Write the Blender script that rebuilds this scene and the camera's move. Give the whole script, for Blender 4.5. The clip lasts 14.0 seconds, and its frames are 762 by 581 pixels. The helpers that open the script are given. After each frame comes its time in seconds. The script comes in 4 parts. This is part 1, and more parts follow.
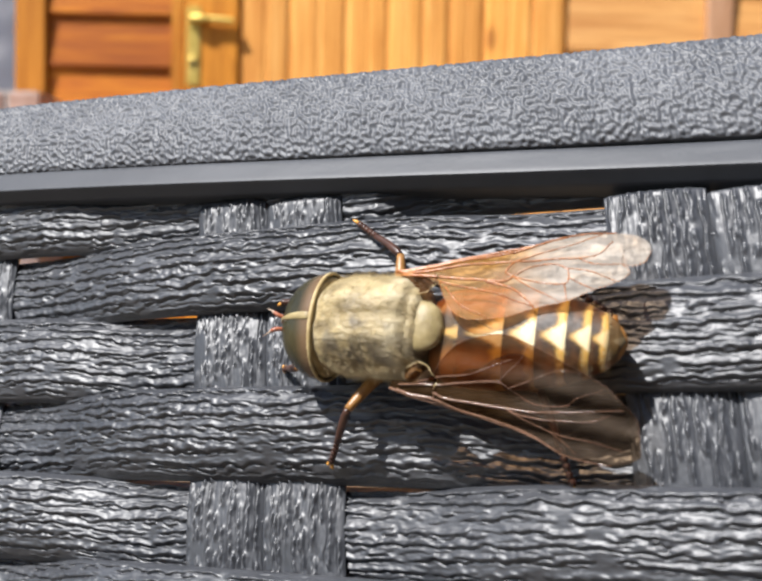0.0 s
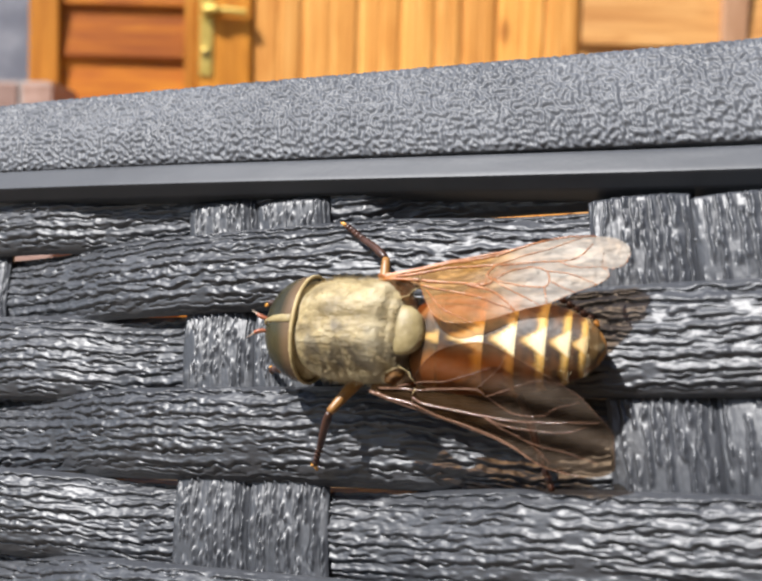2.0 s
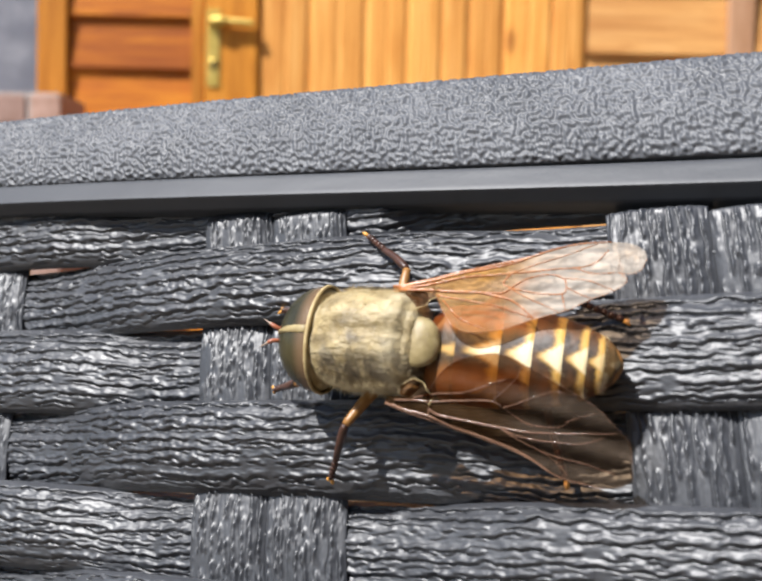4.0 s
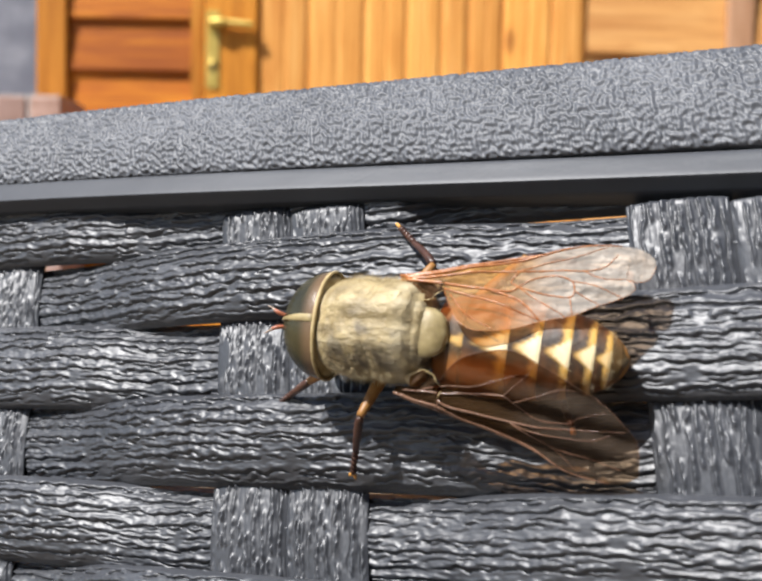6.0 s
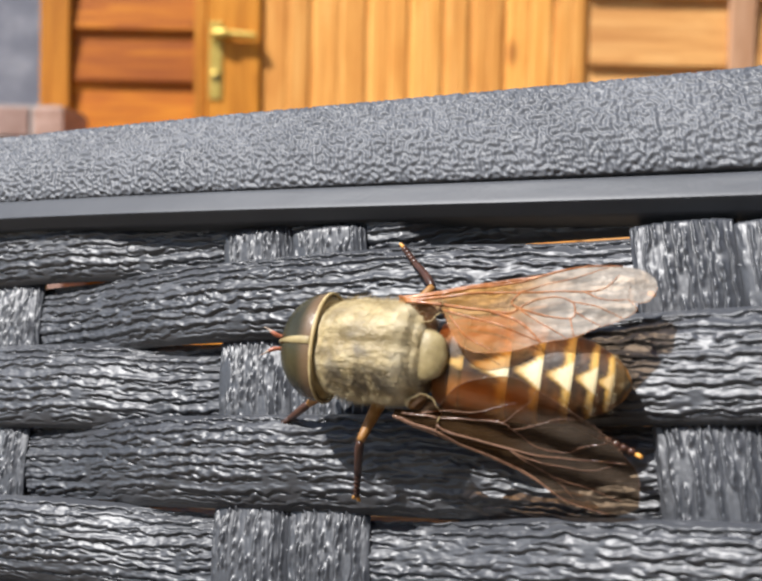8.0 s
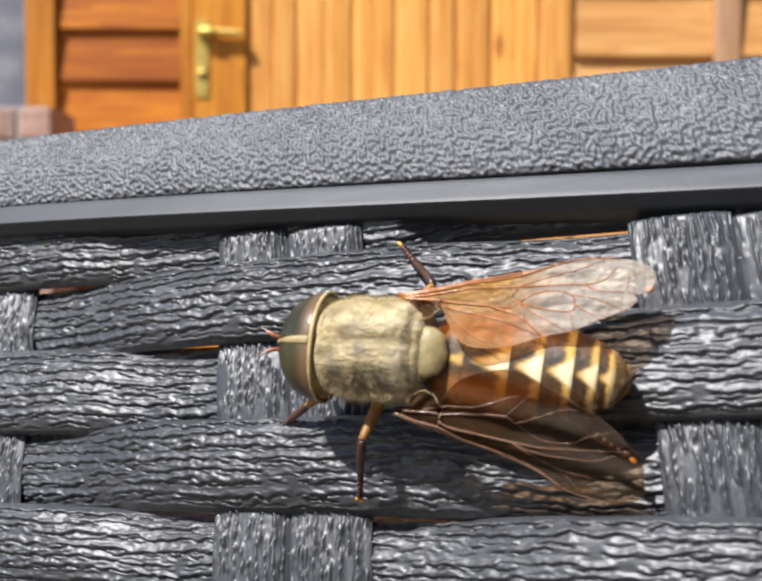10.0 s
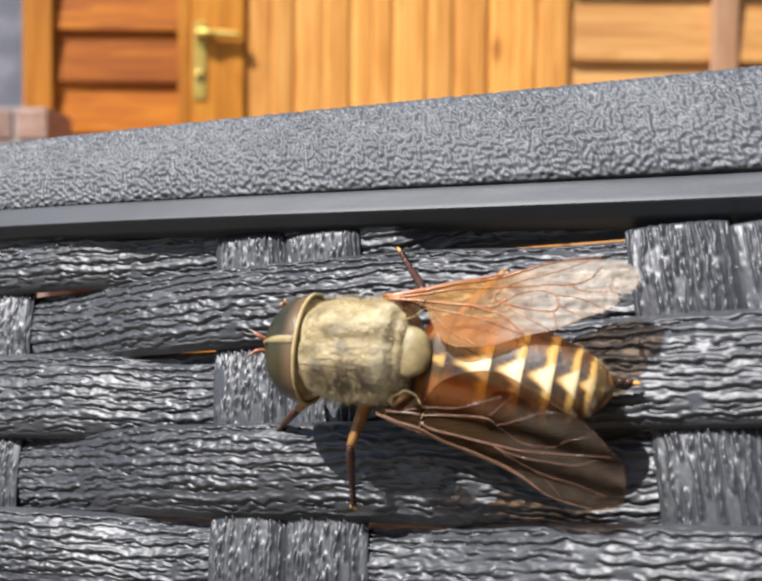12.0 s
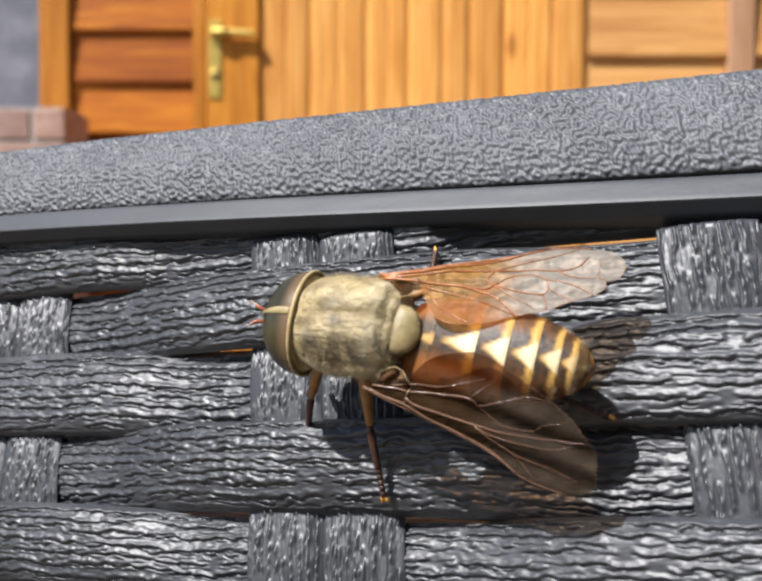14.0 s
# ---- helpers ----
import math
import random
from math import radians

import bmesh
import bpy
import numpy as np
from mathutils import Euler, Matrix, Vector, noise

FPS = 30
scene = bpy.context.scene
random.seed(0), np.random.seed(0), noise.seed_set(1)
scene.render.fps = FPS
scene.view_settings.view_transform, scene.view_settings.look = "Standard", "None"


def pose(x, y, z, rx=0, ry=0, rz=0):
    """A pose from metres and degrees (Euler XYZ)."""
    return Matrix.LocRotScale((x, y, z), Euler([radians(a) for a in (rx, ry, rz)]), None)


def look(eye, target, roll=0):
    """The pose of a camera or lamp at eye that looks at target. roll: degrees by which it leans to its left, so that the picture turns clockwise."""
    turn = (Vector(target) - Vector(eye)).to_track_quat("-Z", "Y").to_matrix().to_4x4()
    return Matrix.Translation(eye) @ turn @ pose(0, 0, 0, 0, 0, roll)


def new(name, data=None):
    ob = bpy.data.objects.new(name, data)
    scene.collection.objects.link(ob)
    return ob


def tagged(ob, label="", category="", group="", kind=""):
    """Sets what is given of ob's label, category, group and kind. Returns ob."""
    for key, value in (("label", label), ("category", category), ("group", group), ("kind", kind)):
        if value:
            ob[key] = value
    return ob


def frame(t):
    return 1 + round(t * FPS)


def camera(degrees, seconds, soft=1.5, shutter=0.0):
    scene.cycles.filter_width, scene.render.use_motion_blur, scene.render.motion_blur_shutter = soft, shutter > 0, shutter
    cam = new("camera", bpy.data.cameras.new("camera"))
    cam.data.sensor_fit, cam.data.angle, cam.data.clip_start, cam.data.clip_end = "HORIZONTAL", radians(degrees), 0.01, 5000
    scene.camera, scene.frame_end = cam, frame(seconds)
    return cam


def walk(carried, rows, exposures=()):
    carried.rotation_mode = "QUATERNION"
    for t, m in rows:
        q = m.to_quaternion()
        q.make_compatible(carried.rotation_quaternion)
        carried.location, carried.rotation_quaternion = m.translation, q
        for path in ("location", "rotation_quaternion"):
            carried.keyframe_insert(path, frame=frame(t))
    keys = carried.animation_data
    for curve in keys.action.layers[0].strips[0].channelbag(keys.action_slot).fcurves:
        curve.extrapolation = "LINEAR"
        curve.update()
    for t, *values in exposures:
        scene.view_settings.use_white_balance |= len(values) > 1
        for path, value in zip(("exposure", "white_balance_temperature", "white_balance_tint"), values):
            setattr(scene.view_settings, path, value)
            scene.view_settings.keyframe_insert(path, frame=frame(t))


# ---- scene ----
# ---- camera ----
# eye in millimetres from the first eye; yaw, pitch, roll in degrees
MM = 0.001
EYE = 0.55
ROWS = [
    (0, -0.000, 0.000, 0.000, 0.08, -3.41, -1.34),
    (0.5, 0.197, -0.424, 0.393, 0.35, -3.45, -1.20),
    (1, 0.094, -1.323, 0.856, 1.00, -3.72, -0.73),
    (1.5, 0.172, -1.126, 0.903, 0.92, -3.82, -1.10),
    (2, 1.711, -0.273, 0.728, 0.78, -3.87, -1.74),
    (2.5, 1.727, -0.533, 0.973, 0.78, -3.33, -2.02),
    (3, 0.542, -0.782, 0.797, 0.91, -3.28, -1.52),
    (3.2, 1.042, -0.586, 0.960, 1.05, -3.46, -1.40),
    (5.5, 0.771, -0.191, 0.831, 1.31, -3.04, -1.68),
    (6, -0.258, -0.427, 0.405, 1.15, -3.30, -1.23),
    (6.5, 1.160, 1.217, 0.336, 0.79, -2.82, -2.27),
    (7, 0.667, 0.534, 0.575, 0.85, -2.48, -1.51),
    (7.5, 0.453, 0.218, 0.798, 1.13, -2.68, -1.36),
    (7.7, 0.063, -0.071, 1.017, 1.27, -2.69, -1.43),
    (9.8, -0.922, 0.155, 1.183, 0.59, -2.93, -0.50),
    (10, -0.738, 0.444, 1.333, 0.71, -2.96, -0.28),
    (10.5, -0.675, 0.423, 1.459, 0.68, -2.92, -0.34),
    (11, -0.765, 0.501, 1.329, 0.75, -2.84, -0.28),
    (11.5, -0.546, 0.993, 1.349, 0.63, -2.73, -0.94),
    (12, -0.820, 0.386, 1.567, 0.51, -2.80, -0.64),
    (12.5, -1.021, -0.164, 0.845, 0.70, -2.46, -1.23),
    (13, -1.084, -0.155, 0.368, 0.57, -2.48, -1.14),
    (13.5, -2.115, -0.358, 0.719, 0.94, -2.47, -0.37),
    (14, -2.089, -1.011, 1.766, 1.38, -2.97, -0.27),
]
cam = camera(41.6, 14.0, soft=2.5, shutter=0.5)
walk(cam, [(t, pose(MM * x, MM * y, EYE + MM * z, 90 + pitch, roll, yaw)) for t, x, y, z, yaw, pitch, roll in ROWS],
     exposures=[(0, 0.78), (6, 0.75), (11.3, 0.73), (12.5, 0.70), (14, 0.64)])
cam.data.dof.use_dof = True
cam.data.dof.focus_distance = 0.071
cam.data.dof.aperture_fstop = 74.0

# ---- light ----
SUN_WAY = Vector((-0.46, -0.36, 0.81)).normalized()      # towards the sun
world = bpy.data.worlds.new("sky")
scene.world = world
world.use_nodes = True
wn = world.node_tree
sky = wn.nodes.new("ShaderNodeTexSky")
sky.sky_type = "NISHITA"
sky.sun_disc = False
sky.sun_elevation = math.asin(SUN_WAY.z)
sky.sun_rotation = math.atan2(SUN_WAY.x, SUN_WAY.y)
wn.links.new(sky.outputs["Color"], wn.nodes["Background"].inputs["Color"])
wn.nodes["Background"].inputs["Strength"].default_value = 0.08
sun_data = bpy.data.lights.new("sun", "SUN")
sun_data.energy, sun_data.angle, sun_data.color = 5.0, radians(0.6), (1.0, 0.982, 0.968)
sun = new("sun", sun_data)
sun.matrix_world = look(SUN_WAY * 3, (0, 0, 0))


# ---- materials ----
class Mat:
    """A small builder for a node material."""

    def __init__(self, name, rough=0.5, metal=0.0, spec=0.5):
        self.m = bpy.data.materials.new(name)
        self.m.use_nodes = True
        self.t = self.m.node_tree
        self.n = self.t.nodes
        self.b = self.n["Principled BSDF"]
        self.b.inputs["Roughness"].default_value = rough
        self.b.inputs["Metallic"].default_value = metal
        self.b.inputs["Specular IOR Level"].default_value = spec
        self.out = self.n["Material Output"]

    def link(self, a, b):
        self.t.links.new(a, b)

    def coords(self, scale=(1, 1, 1), kind="Object"):
        c = self.n.new("ShaderNodeTexCoord")
        m = self.n.new("ShaderNodeMapping")
        m.inputs["Scale"].default_value = scale
        self.link(c.outputs[kind], m.inputs["Vector"])
        return m.outputs["Vector"]

    def noise(self, scale, detail=4.0, vec=None, rough=0.55, distort=0.0):
        n = self.n.new("ShaderNodeTexNoise")
        n.inputs["Scale"].default_value = scale
        n.inputs["Detail"].default_value = detail
        n.inputs["Roughness"].default_value = rough
        n.inputs["Distortion"].default_value = distort
        if vec is not None:
            self.link(vec, n.inputs["Vector"])
        return n.outputs["Fac"]

    def ramp(self, fac, stops):
        r = self.n.new("ShaderNodeValToRGB")
        while len(r.color_ramp.elements) < len(stops):
            r.color_ramp.elements.new(0.5)
        for e, (p, c) in zip(r.color_ramp.elements, stops):
            e.position = p
            e.color = (*c, 1) if len(c) == 3 else c
        self.link(fac, r.inputs["Fac"])
        return r.outputs["Color"]

    def mix(self, fac, a, b, kind="MIX"):
        m = self.n.new("ShaderNodeMix")
        m.data_type, m.blend_type = "RGBA", kind
        for value, sock in ((fac, m.inputs["Factor"]), (a, m.inputs["A"]), (b, m.inputs["B"])):
            if isinstance(value, (int, float)):
                sock.default_value = value
            elif isinstance(value, tuple):
                sock.default_value = (*value, 1)
            else:
                self.link(value, sock)
        return m.outputs["Result"]

    def attr(self, name):
        a = self.n.new("ShaderNodeAttribute")
        a.attribute_name = name
        return a

    def random(self):
        return self.n.new("ShaderNodeObjectInfo").outputs["Random"]

    def bump(self, height, strength=0.3, distance=0.0002):
        b = self.n.new("ShaderNodeBump")
        b.inputs["Strength"].default_value = strength
        b.inputs["Distance"].default_value = distance
        self.link(height, b.inputs["Height"])
        self.link(b.outputs["Normal"], self.b.inputs["Normal"])
        return self

    def colour(self, c):
        if isinstance(c, tuple):
            self.b.inputs["Base Color"].default_value = (*c, 1)
        else:
            self.link(c, self.b.inputs["Base Color"])
        return self

    def rough(self, fac, lo, hi):
        m = self.n.new("ShaderNodeMapRange")
        m.inputs["To Min"].default_value, m.inputs["To Max"].default_value = lo, hi
        self.link(fac, m.inputs["Value"])
        self.link(m.outputs["Result"], self.b.inputs["Roughness"])
        return self


def plastic(name, base, light, rough_lo, rough_hi, spec=0.5):
    p = Mat(name, spec=spec)
    v = p.coords()
    fine, broad = p.noise(2600, 3, v), p.noise(130, 4, v)
    p.colour(p.mix(p.ramp(broad, [(0.35, (0, 0, 0)), (0.7, (1, 1, 1))]), base, light))
    p.rough(broad, rough_lo, rough_hi).bump(fine, 0.22, 0.00006)
    return p.m


STRAND = plastic("strand_plastic", (0.025, 0.0267, 0.0313), (0.045, 0.0478, 0.0548), 0.43, 0.51, 0.80)
RAIL = plastic("grained_rail_plastic", (0.075, 0.079, 0.088), (0.108, 0.113, 0.124), 0.46, 0.56, 0.45)
LIP = plastic("smooth_trim_plastic", (0.038, 0.041, 0.048), (0.054, 0.058, 0.066), 0.44, 0.54, 0.42)


def wood(name, dark, mid, light, along):
    """Varnished softwood; the grain runs along x (0) or z (2)."""
    p = Mat(name, rough=0.55, spec=0.25)
    s = [55, 55, 55]
    s[along] = 3.2
    rnd = p.random()
    v = p.coords(tuple(s))
    add = p.n.new("ShaderNodeVectorMath")
    add.operation = "MULTIPLY_ADD"
    p.link(rnd, add.inputs[0])
    add.inputs[1].default_value = (91, 37, 53)
    p.link(v, add.inputs[2])
    g = p.noise(1.0, 5, add.outputs[0], 0.6, 1.2)
    k = p.noise(0.13, 2, add.outputs[0])
    c = p.ramp(g, [(0.33, dark), (0.52, mid), (0.74, light)])
    tone = p.ramp(rnd, [(0.0, (0.82, 0.76, 0.70)), (0.5, (1, 1, 1)), (1.0, (1.10, 1.08, 1.02))])
    c = p.mix(1.0, c, tone, "MULTIPLY")
    c = p.mix(p.ramp(k, [(0.58, (0, 0, 0)), (0.76, (0.8, 0.8, 0.8))]), c, (dark[0] * 0.8, dark[1] * 0.7, dark[2] * 0.6))
    knots = p.n.new("ShaderNodeTexVoronoi")
    knots.inputs["Scale"].default_value = 6.5
    w = p.n.new("ShaderNodeVectorMath")
    w.operation = "MULTIPLY_ADD"
    p.link(rnd, w.inputs[0])
    w.inputs[1].default_value = (9, 3, 5)
    p.link(p.coords((1, 1, 0.45) if along == 2 else (0.45, 1, 1)), w.inputs[2])
    p.link(w.outputs[0], knots.inputs["Vector"])
    c = p.mix(p.ramp(knots.outputs["Distance"], [(0.05, (0.75, 0.75, 0.75)), (0.12, (0, 0, 0))]), c, (dark[0] * 0.45, dark[1] * 0.35, dark[2] * 0.3))
    p.colour(c).bump(g, 0.25, 0.002)
    return p.m


DOOR_WOOD = wood("honey_door_boards", (0.60, 0.235, 0.045), (0.79, 0.365, 0.085), (0.88, 0.48, 0.145), 2)
WALL_WOOD = wood("orange_cladding", (0.27, 0.062, 0.004), (0.43, 0.122, 0.006), (0.58, 0.205, 0.012), 0)
POST_WOOD = wood("orange_post_wood", (0.38, 0.130, 0.011), (0.54, 0.205, 0.020), (0.64, 0.275, 0.038), 2)
PANEL_WOOD = wood("pale_orange_panel", (0.46, 0.20, 0.06), (0.62, 0.31, 0.10), (0.70, 0.39, 0.15), 0)
STILE_WOOD = wood("faded_stile_wood", (0.40, 0.21, 0.11), (0.50, 0.28, 0.16), (0.56, 0.34, 0.21), 2)

p = Mat("brass", rough=0.5, metal=0.7)
v = p.coords()
p.colour(p.ramp(p.noise(60, 4, v), [(0.3, (0.46, 0.31, 0.06)), (0.7, (0.68, 0.50, 0.14))])).bump(p.noise(400, 2, v), 0.1, 0.001)
BRASS = p.m
p = Mat("dark_keyhole", rough=0.6)
p.colour((0.02, 0.015, 0.01))
KEYHOLE = p.m

p = Mat("beige_paving", rough=0.8)
v = p.coords()
p.colour(p.mix(p.ramp(p.noise(1.7, 5, v), [(0.35, (0, 0, 0)), (0.65, (1, 1, 1))]), (0.10, 0.075, 0.05), (0.16, 0.12, 0.08)))
p.bump(p.noise(120, 5, v), 0.5, 0.003)
PAVING = p.m

p = Mat("blue_grey_render", rough=0.85)
v = p.coords()
c = p.ramp(p.noise(2.4, 4, v), [(0.35, (0.10, 0.102, 0.125)), (0.55, (0.155, 0.158, 0.185)), (0.72, (0.29, 0.29, 0.31))])
p.colour(c).bump(p.noise(40, 5, v), 0.5, 0.01)
RENDER_GREY = p.m

# dull brown for the added wall that blocks the sky
p = Mat("sky_block_brown", rough=0.85)
v = p.coords()
p.colour(p.ramp(p.noise(3.0, 5, v), [(0.35, (0.085, 0.062, 0.045)), (0.68, (0.14, 0.105, 0.078))])).bump(p.noise(90, 5, v), 0.5, 0.004)
SKY_BLOCK_BROWN = p.m

p = Mat("pinkish_brick", rough=0.85)
v = p.coords()
c = p.ramp(p.noise(30, 4, v), [(0.3, (0.33, 0.19, 0.14)), (0.7, (0.48, 0.31, 0.25))])
c = p.mix(1.0, c, p.ramp(p.random(), [(0, (0.8, 0.8, 0.82)), (1, (1.1, 1.08, 1.05))]), "MULTIPLY")
p.colour(c).bump(p.noise(160, 5, v), 0.5, 0.003)
BRICK = p.m
p = Mat("pale_mortar", rough=0.9)
p.colour(p.ramp(p.noise(80, 4, p.coords()), [(0.3, (0.34, 0.31, 0.28)), (0.7, (0.46, 0.42, 0.39))]))
MORTAR = p.m

# fly
p = Mat("thorax_bloom", rough=0.5, spec=0.5)
v = p.coords()
mask = p.attr("mask")
sep = p.n.new("ShaderNodeSeparateColor")
p.link(mask.outputs["Color"], sep.inputs["Color"])
mott = p.noise(1.0, 5, p.coords((520, 900, 900)))
c = p.mix(p.ramp(mott, [(0.35, (0, 0, 0)), (0.65, (1, 1, 1))]), (0.20, 0.148, 0.066), (0.45, 0.352, 0.180))
# Red: dark stripes and blotches, plus the lower flank's painted shade
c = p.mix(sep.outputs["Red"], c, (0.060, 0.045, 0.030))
c = p.mix(sep.outputs["Green"], c, (0.62, 0.535, 0.36))
p.colour(c).bump(p.noise(1.0, 5, p.coords((1500, 3000, 3000))), 0.95, 0.0002)
THORAX = p.m

p = Mat("scutellum_bloom", rough=0.5, spec=0.5)
v = p.coords()
p.colour(p.ramp(p.noise(800, 4, v), [(0.3, (0.16, 0.115, 0.048)), (0.5, (0.28, 0.215, 0.095)), (0.7, (0.40, 0.325, 0.165))])).bump(p.noise(2600, 4, v), 0.4, 0.0001)
SCUT = p.m

p = Mat("tergite_pattern", rough=0.5, spec=0.38)
v = p.coords()
sep = p.n.new("ShaderNodeSeparateColor")
p.link(p.attr("mask").outputs["Color"], sep.inputs["Color"])
n1 = p.noise(1500, 4, v)
c = p.mix(p.ramp(n1, [(0.3, (0, 0, 0)), (0.7, (1, 1, 1))]), (0.018, 0.010, 0.005), (0.055, 0.030, 0.014))
c = p.mix(sep.outputs["Blue"], c, (0.30, 0.105, 0.022))
c = p.mix(sep.outputs["Red"], c, p.mix(n1, (0.45, 0.24, 0.045), (0.68, 0.41, 0.11)))
c = p.mix(sep.outputs["Green"], c, (0.78, 0.66, 0.41))
p.colour(c).bump(p.noise(3200, 3, v), 0.35, 0.0001)
TERGITE = p.m

p = Mat("compound_eye", rough=0.26, spec=0.6)
v = p.coords()
vor = p.n.new("ShaderNodeTexVoronoi")
vor.inputs["Scale"].default_value = 9000
p.link(v, vor.inputs["Vector"])
sep = p.n.new("ShaderNodeSeparateColor")
p.link(p.attr("mask").outputs["Color"], sep.inputs["Color"])
c = p.ramp(p.noise(350, 3, v), [(0.3, (0.022, 0.020, 0.007)), (0.7, (0.055, 0.044, 0.016))])
p.colour(p.mix(sep.outputs["Red"], c, (0.15, 0.090, 0.046)))
p.bump(vor.outputs["Distance"], 0.25, 0.00005)
EYES = p.m

p = Mat("cream_face", rough=0.6)
v = p.coords()
p.colour(p.ramp(p.noise(1400, 3, v), [(0.3, (0.31, 0.22, 0.09)), (0.7, (0.54, 0.42, 0.21))])).bump(p.noise(3000, 2, v), 0.3, 0.0001)
CREAM = p.m


def plain(name, lo, hi, rough=0.4, scale=1500):
    p = Mat(name, rough=rough)
    v = p.coords()
    p.colour(p.ramp(p.noise(scale, 3, v), [(0.3, lo), (0.7, hi)])).bump(p.noise(scale * 2, 2, v), 0.25, 0.00008)
    return p.m


TAN_LEG = plain("tan_leg", (0.22, 0.10, 0.024), (0.36, 0.175, 0.048))
DARK_LEG = plain("dark_leg", (0.032, 0.014, 0.009), (0.085, 0.036, 0.022), 0.3)
FOOT = plain("orange_foot_pad", (0.55, 0.24, 0.04), (0.75, 0.38, 0.08))
ANTENNA = plain("red_brown_antenna", (0.22, 0.06, 0.03), (0.36, 0.12, 0.06))
ANTENNA_TIP = plain("pale_antenna_tip", (0.26, 0.17, 0.12), (0.46, 0.36, 0.28))
HAIR = plain("golden_hair", (0.27, 0.195, 0.09), (0.58, 0.47, 0.27), 0.45, 2600)
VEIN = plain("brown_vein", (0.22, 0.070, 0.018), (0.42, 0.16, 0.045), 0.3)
# darker copy of the vein colour, for the wing turned from the sun
SHADED_VEIN = plain("shaded_vein", (0.11, 0.055, 0.03), (0.20, 0.11, 0.07), 0.2)

p = Mat("wing_membrane", rough=0.52, spec=0.45)
p.b.inputs["IOR"].default_value = 1.5
v = p.coords()
sep = p.n.new("ShaderNodeSeparateColor")
p.link(p.attr("mask").outputs["Color"], sep.inputs["Color"])
fl = p.noise(700, 4, v)
# Green 1 paints the sunlit wing's pale sheen, 0 the lower wing's shade
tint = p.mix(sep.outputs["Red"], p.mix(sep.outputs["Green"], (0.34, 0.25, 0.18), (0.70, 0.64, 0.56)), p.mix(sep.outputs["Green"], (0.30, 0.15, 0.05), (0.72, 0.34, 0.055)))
p.colour(p.mix(0.2, tint, p.mix(fl, tint, (0.50, 0.34, 0.22))))
p.link(p.ramp(sep.outputs["Red"], [(0.0, (0.25, 0.25, 0.25)), (0.8, (0.05, 0.05, 0.05))]), p.b.inputs["Metallic"])
p.bump(p.noise(1100, 4, v), 0.8, 0.00016)
clear = p.n.new("ShaderNodeBsdfTransparent")
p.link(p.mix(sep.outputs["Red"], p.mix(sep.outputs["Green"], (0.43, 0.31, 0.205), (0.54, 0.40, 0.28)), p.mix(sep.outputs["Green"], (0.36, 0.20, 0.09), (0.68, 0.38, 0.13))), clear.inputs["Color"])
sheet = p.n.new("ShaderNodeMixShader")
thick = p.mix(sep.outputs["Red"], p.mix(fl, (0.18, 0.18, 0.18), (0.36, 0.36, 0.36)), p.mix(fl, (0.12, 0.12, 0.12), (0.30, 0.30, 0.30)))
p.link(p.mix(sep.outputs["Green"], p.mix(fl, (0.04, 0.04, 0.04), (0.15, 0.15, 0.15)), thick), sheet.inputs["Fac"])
p.link(clear.outputs["BSDF"], sheet.inputs[1])
p.link(p.b.outputs["BSDF"], sheet.inputs[2])
p.link(sheet.outputs["Shader"], p.out.inputs["Surface"])
WING = p.m


# ---- mesh helpers ----
def mesh_object(name, verts, faces, mats, parent=None, m=None, label="", smooth=True, index=None, mask=None):
    me = bpy.data.meshes.new(name)
    me.from_pydata(np.asarray(verts, float).tolist(), [], faces)
    for mt in (mats if isinstance(mats, (list, tuple)) else [mats]):
        me.materials.append(mt)
    if index is not None:
        me.polygons.foreach_set("material_index", np.asarray(index, dtype=np.int32))
    me.polygons.foreach_set("use_smooth", np.full(len(me.polygons), smooth))
    if mask is not None:
        at = me.attributes.new("mask", "FLOAT_COLOR", "POINT")
        rgba = np.ones((len(me.vertices), 4), dtype=np.float32)
        rgba[:, :3] = mask
        at.data.foreach_set("color", rgba.ravel())
    me.update()
    ob = new(name, me)
    if parent is not None:
        ob.parent = parent
    if m is not None:
        ob.matrix_basis = m
    if label:
        tagged(ob, label)
    return ob


def part(name, bm, material, parent, label=""):
    me = bpy.data.meshes.new(name)
    bm.to_mesh(me)
    bm.free()
    me.materials.append(material)
    ob = new(name, me)
    ob.parent = parent
    if label:
        tagged(ob, label)
    return ob


def grid_faces(rows, cols, wrap=False, cap=False):
    i, j = np.meshgrid(np.arange(rows - 1), np.arange(cols if wrap else cols - 1), indexing="ij")
    k = (j + 1) % cols
    f = np.stack([i * cols + j, i * cols + k, (i + 1) * cols + k, (i + 1) * cols + j], -1).reshape(-1, 4).tolist()
    if cap:
        f.append(list(range(cols - 1, -1, -1)))
        f.append([(rows - 1) * cols + q for q in range(cols)])
    return f


def box(bm, lo, hi, bevel=0.0, m=None):
    """A box between two corners, with rounded edges."""
    r = bmesh.ops.create_cube(bm, size=1.0)
    vs = r["verts"]
    for q in vs:
        q.co = Vector([a + (b - a) * (c + 0.5) for a, b, c in zip(lo, hi, q.co)])
    if m is not None:
        bmesh.ops.transform(bm, matrix=m, verts=vs)
    if bevel:
        bmesh.ops.bevel(bm, geom=list({e for q in vs for e in q.link_edges}), offset=bevel, segments=2, affect="EDGES", profile=0.6)


